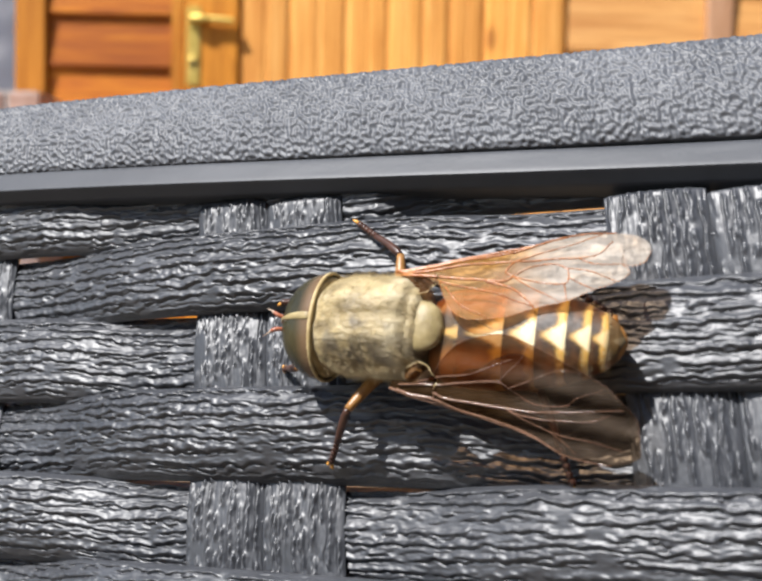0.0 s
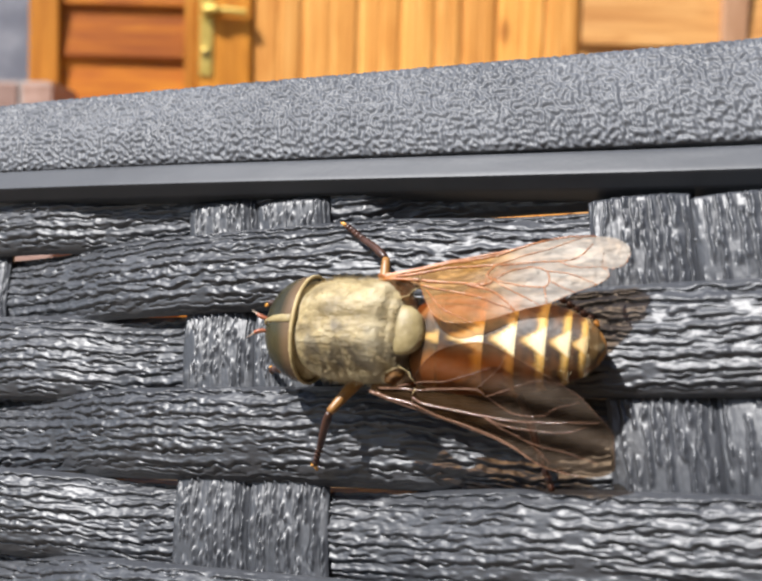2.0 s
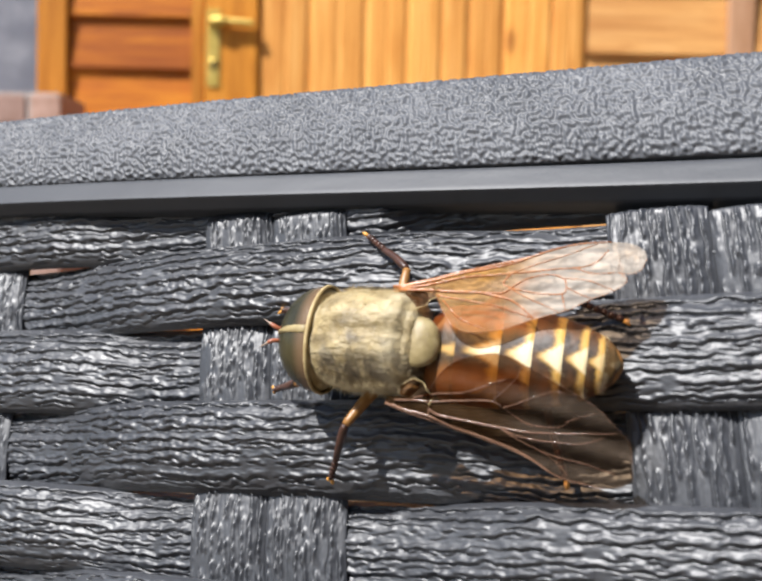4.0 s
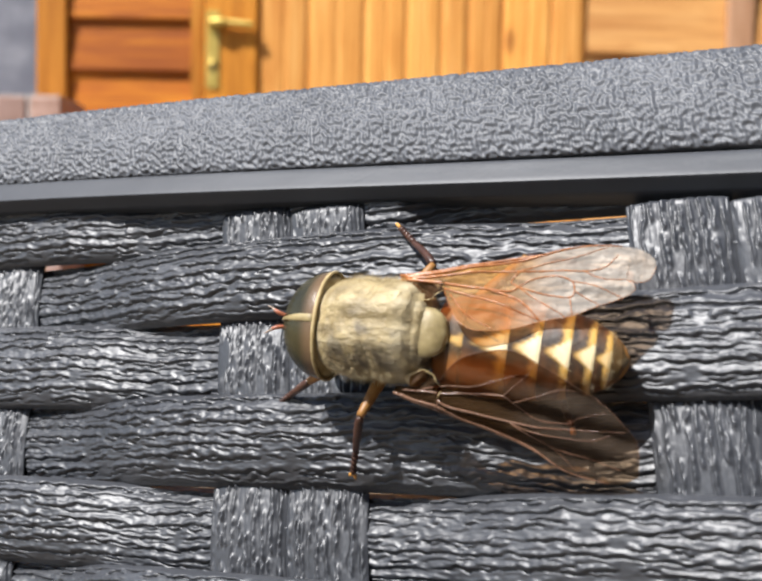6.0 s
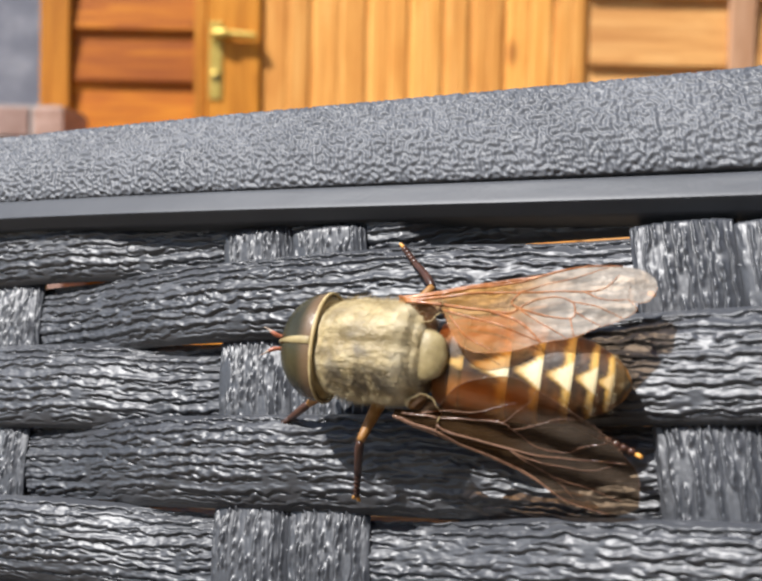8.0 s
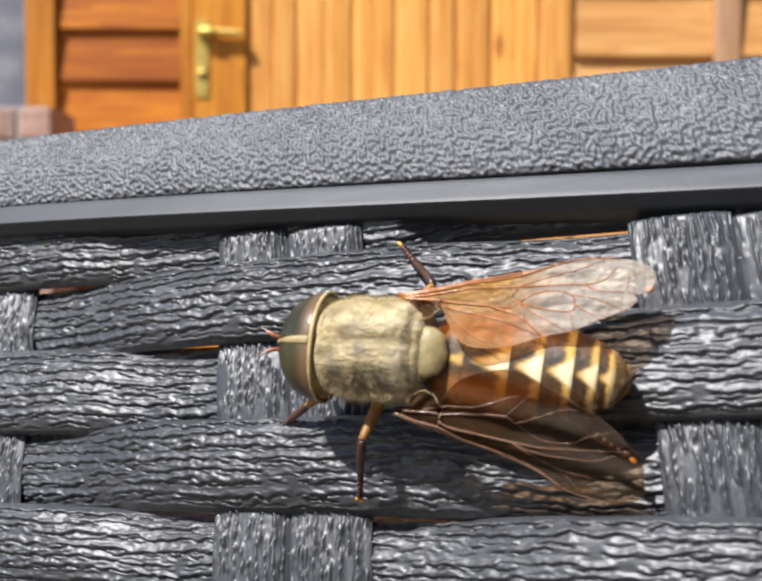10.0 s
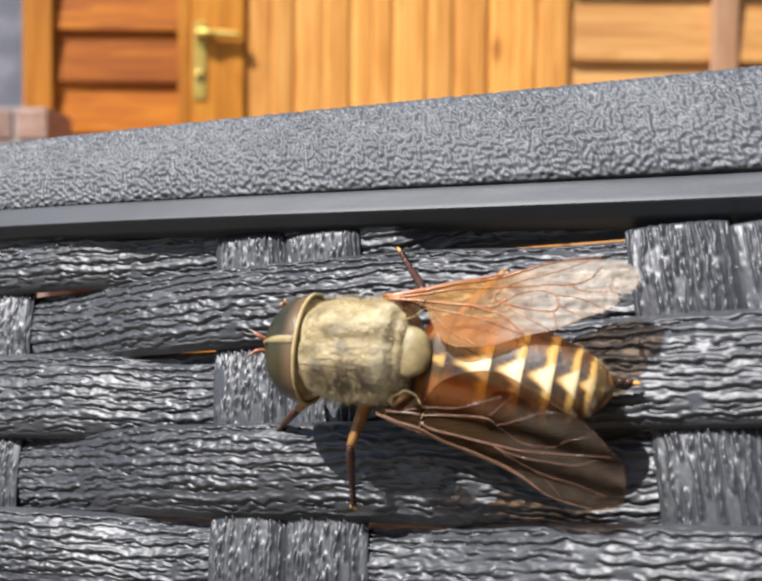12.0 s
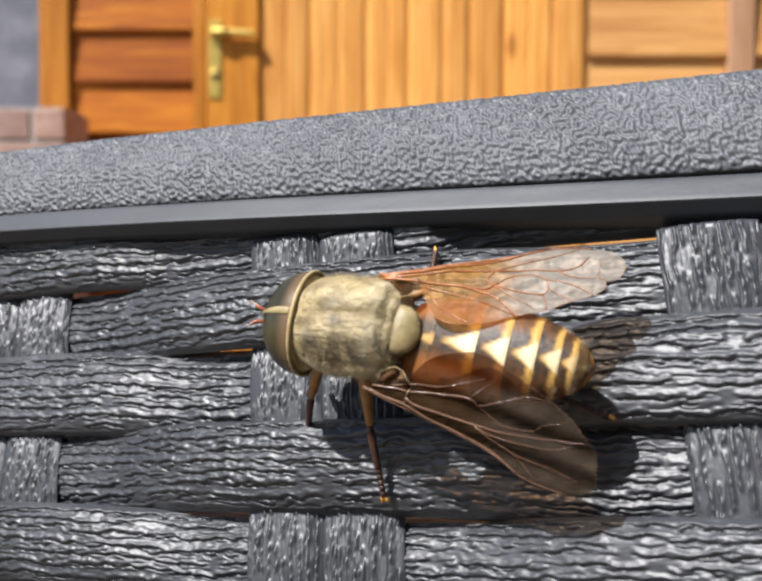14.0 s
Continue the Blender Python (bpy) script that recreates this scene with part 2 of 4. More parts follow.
def hashed(i, j, seed):
    h = (i.astype(np.int64) * 374761393 + j.astype(np.int64) * 668265263 + seed * 974634777) & 0x7FFFFFFF
    h = ((h ^ (h >> 13)) * 1274126177) & 0x7FFFFFFF
    return (h ^ (h >> 16)) & 0x7FFFFFFF


def perlin(x, y, seed=0):
    """Gradient noise on arrays, about -0.7 to 0.7."""
    xi, yi = np.floor(x).astype(np.int64), np.floor(y).astype(np.int64)
    xf, yf = x - xi, y - yi
    u, w = xf ** 3 * (xf * (xf * 6 - 15) + 10), yf ** 3 * (yf * (yf * 6 - 15) + 10)

    def dot(i, j, a, b):
        g = hashed(i, j, seed) * (2 * math.pi / 0x7FFFFFFF)
        return np.cos(g) * a + np.sin(g) * b
    n00, n10 = dot(xi, yi, xf, yf), dot(xi + 1, yi, xf - 1, yf)
    n01, n11 = dot(xi, yi + 1, xf, yf - 1), dot(xi + 1, yi + 1, xf - 1, yf - 1)
    return (n00 * (1 - u) + n10 * u) * (1 - w) + (n01 * (1 - u) + n11 * u) * w


def step(lo, hi, x):
    t = np.clip((x - lo) / (hi - lo), 0, 1)
    return t * t * (3 - 2 * t)


def smooth_line(points, count):
    """A smooth curve through points, sampled evenly by length."""
    pts = np.asarray(points, float)
    ext = np.vstack([2 * pts[0] - pts[1], pts, 2 * pts[-1] - pts[-2]])
    out = []
    for i in range(1, len(ext) - 2):
        a, b, c, d = ext[i - 1:i + 3]
        for s in np.linspace(0, 1, 24, endpoint=False):
            out.append(0.5 * (2 * b + (c - a) * s + (2 * a - 5 * b + 4 * c - d) * s ** 2 + (3 * b - a - 3 * c + d) * s ** 3))
    out.append(pts[-1])
    out = np.array(out)
    run = np.concatenate([[0], np.cumsum(np.linalg.norm(np.diff(out, axis=0), axis=1))])
    at = np.linspace(0, run[-1], count)
    return np.stack([np.interp(at, run, out[:, k]) for k in range(out.shape[1])], 1)


def tube(path, radii, sides=10):
    """Vertices and faces of a round, tapering tube along a path."""
    path = np.asarray(path, float)
    n = len(path)
    radii = np.broadcast_to(np.asarray(radii, float), (n,))
    tan = np.gradient(path, axis=0)
    tan /= np.linalg.norm(tan, axis=1)[:, None] + 1e-12
    up = np.array([0.13, 0.21, 0.97])
    verts = []
    for q, t, r in zip(path, tan, radii):
        a = np.cross(t, up)
        a /= np.linalg.norm(a) + 1e-12
        b = np.cross(t, a)
        for k in range(sides):
            g = 2 * math.pi * k / sides
            verts.append(q + r * (math.cos(g) * a + math.sin(g) * b))
    return verts, grid_faces(n, sides, True, True)


def joined(pieces):
    """Joins (verts, faces) pairs; returns the two lists and each face's piece."""
    V, Fs, I = [], [], []
    for k, (v, f) in enumerate(pieces):
        o = len(V)
        V.extend(v)
        Fs.extend(tuple(i + o for i in q) for q in f)
        I.extend([k] * len(f))
    return V, Fs, I


# ---- the setting ----
def setting():
    bm = bmesh.new()
    bmesh.ops.create_grid(bm, x_segments=12, y_segments=12, size=400)
    g = part("ground", bm, PAVING, None)
    tagged(g, "sunlit beige stone paving of a garden patio", "ground", kind="structure")


WALL_Y = 2.5


def lap_board(name, x0, x1, z0, z1, mat, parent, lean=-0.004):
    """A horizontal cladding board that leans out towards its lower edge."""
    bm = bmesh.new()
    prof = [(0, z1 + 0.012), (-0.004, z1 + 0.010), (-0.016 - lean, z0 + 0.004), (-0.014 - lean, z0), (0.004, z0)]
    a = [bm.verts.new((x0, WALL_Y + y, z)) for y, z in prof]
    b = [bm.verts.new((x1, WALL_Y + y, z)) for y, z in prof]
    n = len(prof)
    for i in range(n):
        bm.faces.new((a[i], a[(i + 1) % n], b[(i + 1) % n], b[i]))
    bm.faces.new(a[::-1])
    bm.faces.new(b)
    return part(name, bm, mat, parent)


def cabin():
    """The wooden garden cabin with its door."""
    top = 2.15
    bm = bmesh.new()
    box(bm, (-0.90, WALL_Y + 0.012, 0), (-0.494, WALL_Y + 0.06, top))
    box(bm, (0.438, WALL_Y + 0.012, 0), (2.6, WALL_Y + 0.06, top))
    box(bm, (-0.494, WALL_Y + 0.012, 2.0), (0.438, WALL_Y + 0.06, top))
    box(bm, (-0.90, WALL_Y + 0.062, 0), (-0.85, WALL_Y + 2.0, top))
    box(bm, (2.55, WALL_Y + 0.062, 0), (2.6, WALL_Y + 2.0, top))
    box(bm, (-0.85, WALL_Y + 1.95, 0), (2.55, WALL_Y + 2.0, top))
    wall = part("wall_cabin", bm, WALL_WOOD, None)
    tagged(wall, "orange varnished timber wall of a garden cabin", "wall", kind="structure")
    z = EYE + 0.384 - 7 * 0.1265
    while z < top - 0.05:
        lap_board("board", -0.830, -0.528, max(z, 0.005), z + 0.126, WALL_WOOD, wall, 0.003)
        z += 0.1265
    z = EYE + 0.447 - 6 * 0.1645
    while z < top - 0.05:
        lap_board("board", 0.442, 0.776, max(z, 0.005), z + 0.164, PANEL_WOOD, wall, 0.004)
        lap_board("board", 0.842, 2.598, max(z, 0.005), z + 0.164, PANEL_WOOD, wall, 0.004)
        z += 0.1645
    for x0, x1, mat, proud in ((-0.905, -0.832, POST_WOOD, 0.03), (-0.526, -0.496, POST_WOOD, 0.022), (0.778, 0.840, STILE_WOOD, 0.028)):
        bm = bmesh.new()
        box(bm, (x0, WALL_Y - proud, 0), (x1, WALL_Y + 0.010, top), 0.004)
        part("upright", bm, mat, wall)
    bm = bmesh.new()
    box(bm, (-1.05, WALL_Y - 0.12, top + 0.002), (2.75, WALL_Y + 2.1, top + 0.08), 0.01)
    tagged(part("roof", bm, POST_WOOD, None), "flat timber roof slab of the garden cabin", "roof", kind="structure")

    door = new("door")
    tagged(door, "honey-coloured boarded wooden door with a brass lever handle", "door", kind="structure")
    bm = bmesh.new()
    box(bm, (-0.492, WALL_Y + 0.004, 0.012), (0.436, WALL_Y + 0.010, 1.995))
    part("backing", bm, DOOR_WOOD, door)
    bm = bmesh.new()
    box(bm, (-0.492, WALL_Y - 0.030, 0.012), (-0.362, WALL_Y + 0.002, 1.995), 0.005)
    part("stile", bm, STILE_TONE, door)
    edges = [-0.360, -0.238, -0.100, 0.002, 0.086, 0.152, 0.237, 0.354, 0.436]
    for a, b in zip(edges, edges[1:]):
        w = b - a
        prof = [(a + 0.0005, 0.0), (a + 0.0005, -0.0145), (a + 0.010, -0.020), (a + w * 0.46, -0.021), (a + w * 0.52, -0.0185),
                (a + w * 0.58, -0.021), (b - 0.010, -0.020), (b - 0.0005, -0.0145), (b - 0.0005, 0.0)]
        bm = bmesh.new()
        lo = [bm.verts.new((x, WALL_Y + y, 0.014)) for x, y in prof]
        hi = [bm.verts.new((x, WALL_Y + y, 1.993)) for x, y in prof]
        for i in range(len(prof)):
            j = (i + 1) % len(prof)
            bm.faces.new((lo[i], lo[j], hi[j], hi[i]))
        bm.faces.new(lo[::-1])
        bm.faces.new(hi)
        part("board", bm, DOOR_WOOD, door)
    # lever handle on its long plate
    y = WALL_Y - 0.030
    bm = bmesh.new()
    box(bm, (-0.4860, y - 0.004, EYE + 0.344), (-0.4540, y - 0.0005, EYE + 0.532), 0.0016)
    plate = part("handle_plate", bm, BRASS, door)
    path = smooth_line([(-0.4700, y - 0.002, EYE + 0.500), (-0.4700, y - 0.010, EYE + 0.500), (-0.4640, y - 0.015, EYE + 0.500), (-0.4420, y - 0.016, EYE + 0.501),
                        (-0.4070, y - 0.0155, EYE + 0.499), (-0.3700, y - 0.014, EYE + 0.496)], 26)
    V, Fs = tube(path, np.concatenate([np.full(10, 0.0125), np.full(16, 0.0085)]), 14)
    mesh_object("lever", V, Fs, BRASS, plate)
    V, Fs = tube([(-0.4700, y - 0.004, EYE + 0.402), (-0.4700, y - 0.0072, EYE + 0.402)], 0.011, 18)
    mesh_object("lock_rose", V, Fs, BRASS, plate)
    bm = bmesh.new()
    box(bm, (-0.4732, y - 0.0086, EYE + 0.387), (-0.4668, y - 0.0073, EYE + 0.406), 0.0005)
    part("keyhole", bm, KEYHOLE, plate)


STILE_TONE = POST_WOOD


def far_wall():
    bm = bmesh.new()
    box(bm, (-9.0, 6.0, 0), (-1.2, 6.25, 3.4))
    tagged(part("wall_far", bm, RENDER_GREY, None), "blue-grey weathered rendered wall beyond the cabin", "wall", kind="structure")
    # added wall behind the camera, out of view, darkens reflections of the sky
    bm = bmesh.new()
    box(bm, (-0.95, -2.75, 0), (6.0, -2.45, 2.75))
    tagged(part("wall_house", bm, SKY_BLOCK_BROWN, None), "unseen plain brown wall added behind the camera to block the sky", "wall", kind="structure")
    # low brick pier beside the cabin's corner post
    pier = new("brick_pier")
    tagged(pier, "low pinkish brick garden pier beside the cabin corner", "pier")
    bm = bmesh.new()
    box(bm, (-1.295, 2.285, 0), (-0.785, 2.455, 0.846))
    part("mortar_core", bm, MORTAR, pier)
    for k in range(11):
        z = 0.01 + 0.0765 * k
        for i in range(-1, 3):
            x0 = -1.30 + 0.225 * i + (0.1125 if k % 2 else 0)
            x1 = x0 + 0.215
            x0, x1 = max(x0, -1.30), min(x1, -0.780)
            if x1 - x0 < 0.04:
                continue
            bm = bmesh.new()
            box(bm, (x0, 2.280, z), (x1, 2.460, z + 0.0665), 0.004)
            part("brick", bm, BRICK, pier)


# ---- the woven seat panel ----
# its plane leans back and is turned; local axes: u along the strands, v up the panel, n outwards, in millimetres
U_AX, V_AX, N_AX = Vector((0.89682762, -0.42888672, 0.1084269)), Vector((0.05177859, 0.34518208, 0.93710635)), Vector((-0.43933949, -0.83480867, 0.33177597))
PANEL = Matrix.Translation((0, 0.070, EYE)) @ Matrix((U_AX, V_AX, N_AX)).transposed().to_4x4()
PITCH_U, PITCH_V = 31.2, 6.05
ROW_TOP = 3.65                     # centre of the topmost strand
SKEW = -0.105                      # the uprights lean a little


def column_at(v):
    return -9.75 + SKEW * (v - 3.0)


def weave(u, v):
    """+1 where an even row passes before an upright pair, -1 where it passes behind."""
    c = np.cos(math.pi * (u - column_at(v)) / PITCH_U)
    return np.tanh(1.9 * c) / math.tanh(1.9)


def bark(a, b, seed, bead=False):
    """Embossed grain: broken crinkled ridges along a, with a crack under each, in millimetres."""
    warp = 0.42 * perlin(a / 8.0, b / 2.6, seed) + 0.18 * perlin(a / 1.9, b / 1.2, seed + 1) + 0.15 * perlin(a / 0.75, b / 0.8, seed + 8) + 0.09 * perlin(a / 0.30, b / 0.5, seed + 12)
    bw = b + (0.4 if bead else 1.0) * warp
    out, cracks, rise = 0.0, 0.0, 0.0
    for layer, (pitch, tall) in enumerate(((0.62, 0.17), (0.98, 0.17)) if bead else ((0.80, 0.16), (1.23, 0.15), (0.58, 0.085))):
        ph = bw / pitch + 0.37 * layer
        k = np.floor(ph)
        s = ph - k
        span = (2.6 if bead else 3.6) / (1 + layer)
        run = perlin(a / span + 7.3 * k, 0.37 * k + 3.1 + 0 * a, seed + 2 + 20 * layer)
        gate = (-0.24, -0.02, -0.12)[layer] if not bead else (-0.16, 0.04)[layer]
        on = step(gate - 0.03, gate + 0.08, run)
        mid = 0.5 + 0.30 * perlin(a / 1.3 + 3.0 * k, 0 * a + 0.7 * k, seed + 3 + layer)
        d = (s - mid) * pitch
        wide = (0.75 if bead else 1.0) * (0.092 + 0.05 * perlin(a / 0.6 + 5 * k, 0 * a + 0.3 * k, seed + 9 + layer))
        ridge = np.exp(-(np.abs(d) / np.where(d > 0, 1.9 * wide, 0.85 * wide)) ** 2.6)
        lump = 0.95 + (1.7 if bead else 0.9) * perlin(a / (0.42 if bead else 0.33) + k, b / 0.8, seed + 4 + layer)
        cracks = np.maximum(cracks, np.exp(-((d + 0.155) / 0.045) ** 2) * on * (0.35 if layer == 2 else 1.0))
        out = np.maximum(out, tall * on * ridge * np.clip(lump, 0.35, 1.35))
        rise = rise + (0.0 if layer == 2 else 0.05) * on * step(0.0, 0.10, d) * step(0.45, 0.2, d)
    return out + rise - (0.12 if bead else 0.17) * cracks + 0.024 * perlin(a / 0.42, b / 0.22, seed + 5) + 0.012 * perlin(a / 1.4, b / 0.13, seed + 6) + 0.03 * perlin(a / 3.4, b / 1.6, seed + 7)


def strand_ring(count):
    """Across a strand: positions -1 to 1 over its face, then back underneath."""
    face = np.sin(np.linspace(-math.pi / 2, math.pi / 2, count)) * 0.55 + np.linspace(-1, 1, count) * 0.45
    return face, np.array([0.8, 0.0, -0.8])


def strand(parent, along, centre, lift, half, crown, seed, upright, dense=True, twist=0.0):
    """One flat embossed strand; along: sample places, centre(a) across, lift(a) outwards."""
    face, back = strand_ring(128 if dense else 9)
    a = np.asarray(along)[:, None]
    w = face[None, :]
    dome = crown * (1 - np.abs(w) ** 2.3) ** 0.62
    c, l = centre(a), lift(a)
    b = c + half * w + 0 * a
    rel = bark(a + 0 * w, half * w + 0 * a, seed, upright) * step(1.0, 0.86, np.abs(w)) if dense else 0
    if dense:
        rel = rel * (0.7 + 0.3 * step(-1.0, -0.45, w))
        if upright:
            rel = rel * step(a.max() - 0.3, a.max() - 1.6, a)
    tw = twist(a) if callable(twist) else twist
    z = l + dome + rel + tw * half * w
    bb = c + half * back[None, :] + 0 * a
    zb = l - 0.75 + tw * half * back[None, :] + 0 * bb
    A = np.concatenate([a + 0 * w, a + 0 * bb], 1)
    B = np.concatenate([b, bb], 1)
    Z = np.concatenate([z, zb], 1)
    P = np.stack([B, A, Z], -1) if upright else np.stack([A, B, Z], -1)
    faces = grid_faces(A.shape[0], A.shape[1], True, True)
    if not upright:
        faces = [f[::-1] for f in faces]
    return mesh_object("strand", P.reshape(-1, 3) * MM, faces, STRAND, parent)


def spaced(lo, hi, fine_lo, fine_hi, fine, coarse):
    parts = []
    if lo < fine_lo:
        parts.append(np.linspace(lo, fine_lo, max(2, int((fine_lo - lo) / coarse)), endpoint=False))
    parts.append(np.linspace(fine_lo, fine_hi, int((fine_hi - fine_lo) / fine)))
    if hi > fine_hi:
        parts.append(np.linspace(fine_hi, hi, max(2, int((hi - fine_hi) / coarse)))[1:])
    return np.concatenate(parts)


def drift(u, scale=90.0):
    return scale * np.tanh(u / scale)


def rail_out(u):
    return 0.76 - 4.5 * np.tanh(u / 60.0)


U_LO, U_HI = -260.0, 235.0
V_LO = -585.0


def woven_panel():
    panel = new("woven_panel")
    panel.matrix_world = PANEL
    tagged(panel, "dark grey woven plastic garden seat side with grained top rail", "garden seat")
    # horizontal strands
    for k in range(97):
        vc = ROW_TOP - PITCH_V * k
        sign = 1 if k % 2 else -1
        dense = k < 7
        wob = random.uniform(-0.12, 0.12)
        hw = 3.20 + random.uniform(-0.04, 0.04) + (0.28 if k == 2 else 0)
        us = spaced(U_LO, U_HI, -62, 48, 0.16, 6.0) if dense else np.linspace(U_LO, U_HI, 110)

        def centre(a, vc=vc, wob=wob, sign=sign):
            return vc + wob + (1.15 * step(-2.0, 6.0, a) - 0.22 * step(-16.0, -26.0, a) if vc > 3 else 0) + 0.10 * np.sin(a / 23.0 + vc) + 0.08 * sign * weave(a, vc)

        lean = {2: -0.02, 3: 0.25, 4: 0.24, 5: 0.22}.get(k, 0.0)

        def front(a, vc=vc, sign=sign):
            return 0.5 + 0.5 * sign * weave(a, vc)

        def tilt(a, lean=lean, front=front):
            return lean * (0.15 + 0.85 * front(a))

        def lift(a, vc=vc, sign=sign, lean=lean, front=front):
            z = 1.0 * sign * weave(a, vc) - 0.45 + 1.3 * max(lean, 0.0) * front(a)
            return z if vc < 3 else np.minimum(z, rail_out(a) - 3.4 + 9.0 * step(4.0, -16.0, a))
        strand(panel, us, centre, lift, hw, 1.35, 11 * k + 5, False, dense, tilt)
    # upright pairs
    for j in range(-7, 8):
        base = PITCH_U * j
        for side in (-1, 1):
            dense = -2 <= j <= 1
            off = side * 3.12
            top = float(5.07 - 0.0555 * drift(base - 9.75 + off)) - (1.6 if j < 1 else 2.1)
            vs = spaced(V_LO, top, -40, top, 0.15, 6.0) if dense else np.linspace(V_LO, top, 130)

            def centre(a, base=base, off=off):
                return column_at(a) + base + off + 0.12 * np.sin(a / 9.0 + off)

            sink = float(np.clip(1.4 - rail_out(base - 9.75 + off), 0.0, 3.2))

            def lift(a, j=j, top=top, sink=sink):
                s = np.sin(math.pi * (a - ROW_TOP) / PITCH_V + math.pi / 2)
                return 0.18 * s * (-1 if j % 2 else 1) - 0.15 - sink * step(top - 1.3, top - 0.3, a) - 0.9 * step(top - 1.2, top + 0.2, a)
            strand(panel, vs, centre, lift, 3.13, 0.55, 301 + 7 * j + side, True, dense)

    # grained top rail
    us = spaced(U_LO - 6, U_HI + 6, -62, 48, 0.085, 5.0)
    prof = np.array([(-0.5, -0.15), (0.0, 0.0), (0.18, 1.5), (0.05, 3.2), (-0.45, 5.0), (-1.15, 6.5 + 0.45), (-2.2, 6.5 + 1.25), (-3.6, 6.5 + 1.8), (-6.0, 6.5 + 2.1),
                     (-9.0, 6.5 + 1.6), (-10.6, 6.5), (-10.8, 2.0), (-10.2, -0.15)])
    front = smooth_line(prof[:9], 130)
    back = smooth_line(prof[8:], 14)[1:]
    line = np.concatenate([front, back])
    tang = np.gradient(line, axis=0)
    tang /= np.linalg.norm(tang, axis=1)[:, None]
    nrm = np.stack([tang[:, 1], -tang[:, 0]], 1)
    run = np.concatenate([[0], np.cumsum(np.linalg.norm(np.diff(line, axis=0), axis=1))])
    uu, rr = us[:, None], run[None, :]
    pu = uu + 0.15 * rr + 0.12 * perlin(uu / 1.3, rr / 1.3, 3)
    pr = rr + 0.12 * perlin(uu / 1.3, rr / 1.3, 4)
    worm = perlin(pu / 0.37, pr / 0.36, 21) + 0.25 * perlin(pu / 0.22, pr / 0.22, 22)
    relief = 0.13 * np.tanh(2.6 * worm) + 0.03 * perlin(uu / 3.0, rr / 3.0, 23)
    relief = relief * step(0.15, 0.6, rr) * step(run[len(front) - 1], run[len(front) - 1] - 0.4, rr)
    lo = 5.72 - 0.0495 * drift(uu)
    hi = 12.15 - 0.0405 * drift(uu)
    scale_v = (hi - lo) / 6.5
    d = rail_out(uu)
    N = d + line[None, :, 0] + relief * nrm[None, :, 0]
    V = lo + scale_v * line[None, :, 1] + relief * nrm[None, :, 1]
    P = np.stack([uu + 0 * N, V, N], -1).reshape(-1, 3) * MM
    fc = [f[::-1] for f in grid_faces(len(us), len(line), True, True)]
    mesh_object("top_rail", P, fc, RAIL, panel, label="dark grey rail with pebbled grain")

    # smooth trim strip below the rail
    us = spaced(U_LO - 4, U_HI + 4, -62, 48, 1.0, 6.0)
    corners = [(-2.5, 0.45), (-0.5, 0.42), (-0.12, 0.32), (0.0, 0.10), (0.06, -0.06), (0.52, -1.42), (0.53, -1.50), (0.45, -1.58), (-0.28, -2.04), (-0.42, -2.12), (-3.4, -2.20), (-4.6, -1.9), (-4.6, 0.3)]
    prof = np.concatenate([np.linspace(p, q, 5, endpoint=False) for p, q in zip(corners, corners[1:])])
    uu = us[:, None]
    lt = 5.07 - 0.0555 * drift(uu)
    N = rail_out(uu) + prof[None, :, 0] + 0.02 * perlin(uu / 5.0, prof[None, :, 1] * 1.5, 31)
    V = lt + prof[None, :, 1] + 0 * uu
    P = np.stack([uu + 0 * N, V, N], -1).reshape(-1, 3) * MM
    fc = [f[::-1] for f in grid_faces(len(us), prof.shape[0], True, True)]
    mesh_object("trim_strip", P, fc, LIP, panel, label="smooth dark grey edge strip")

    # side posts and foot rail carry the weave
    for u0, u1 in ((U_LO - 24, U_LO - 1), (U_HI + 1, U_HI + 24)):
        bm = bmesh.new()
        box(bm, (u0 * MM, V_LO * MM - 0.006, -0.016), (u1 * MM, 0.006, 0.006), 0.004)
        part("side_post", bm, LIP, panel)
    bm = bmesh.new()
    box(bm, (U_LO * MM, V_LO * MM - 0.014, -0.014), (U_HI * MM, V_LO * MM - 0.001, 0.006), 0.003)
    part("foot_rail", bm, LIP, panel)


# ---- the fly ----
FLY_AT = Vector((6.0, -8.5, 2.0))
FLY_HOME = pose(0, 0, 0, 0, 0, -4.0) @ Matrix.Translation((0, -0.2 * MM, 0))


def loft(stations, rows, ring=48, power=2.0, cap=True):
    """Rings along x: stations of (x, y, z, half width, height above, height below), in millimetres."""
    st = smooth_line(stations, rows)
    g = np.linspace(0, 2 * math.pi, ring, endpoint=False)
    c, s = np.cos(g), np.sin(g)
    e = 2.0 / power
    c, s = np.sign(c) * np.abs(c) ** e, np.sign(s) * np.abs(s) ** e
    P = np.zeros((rows, ring, 3))
    for i, (x, y, z, w, up, dn) in enumerate(st):
        P[i, :, 0] = x
        P[i, :, 1] = y + max(w, 0.01) * c
        P[i, :, 2] = z + np.where(s > 0, max(up, 0.01), max(dn, 0.01)) * s
    return P, grid_faces(rows, ring, True, cap)


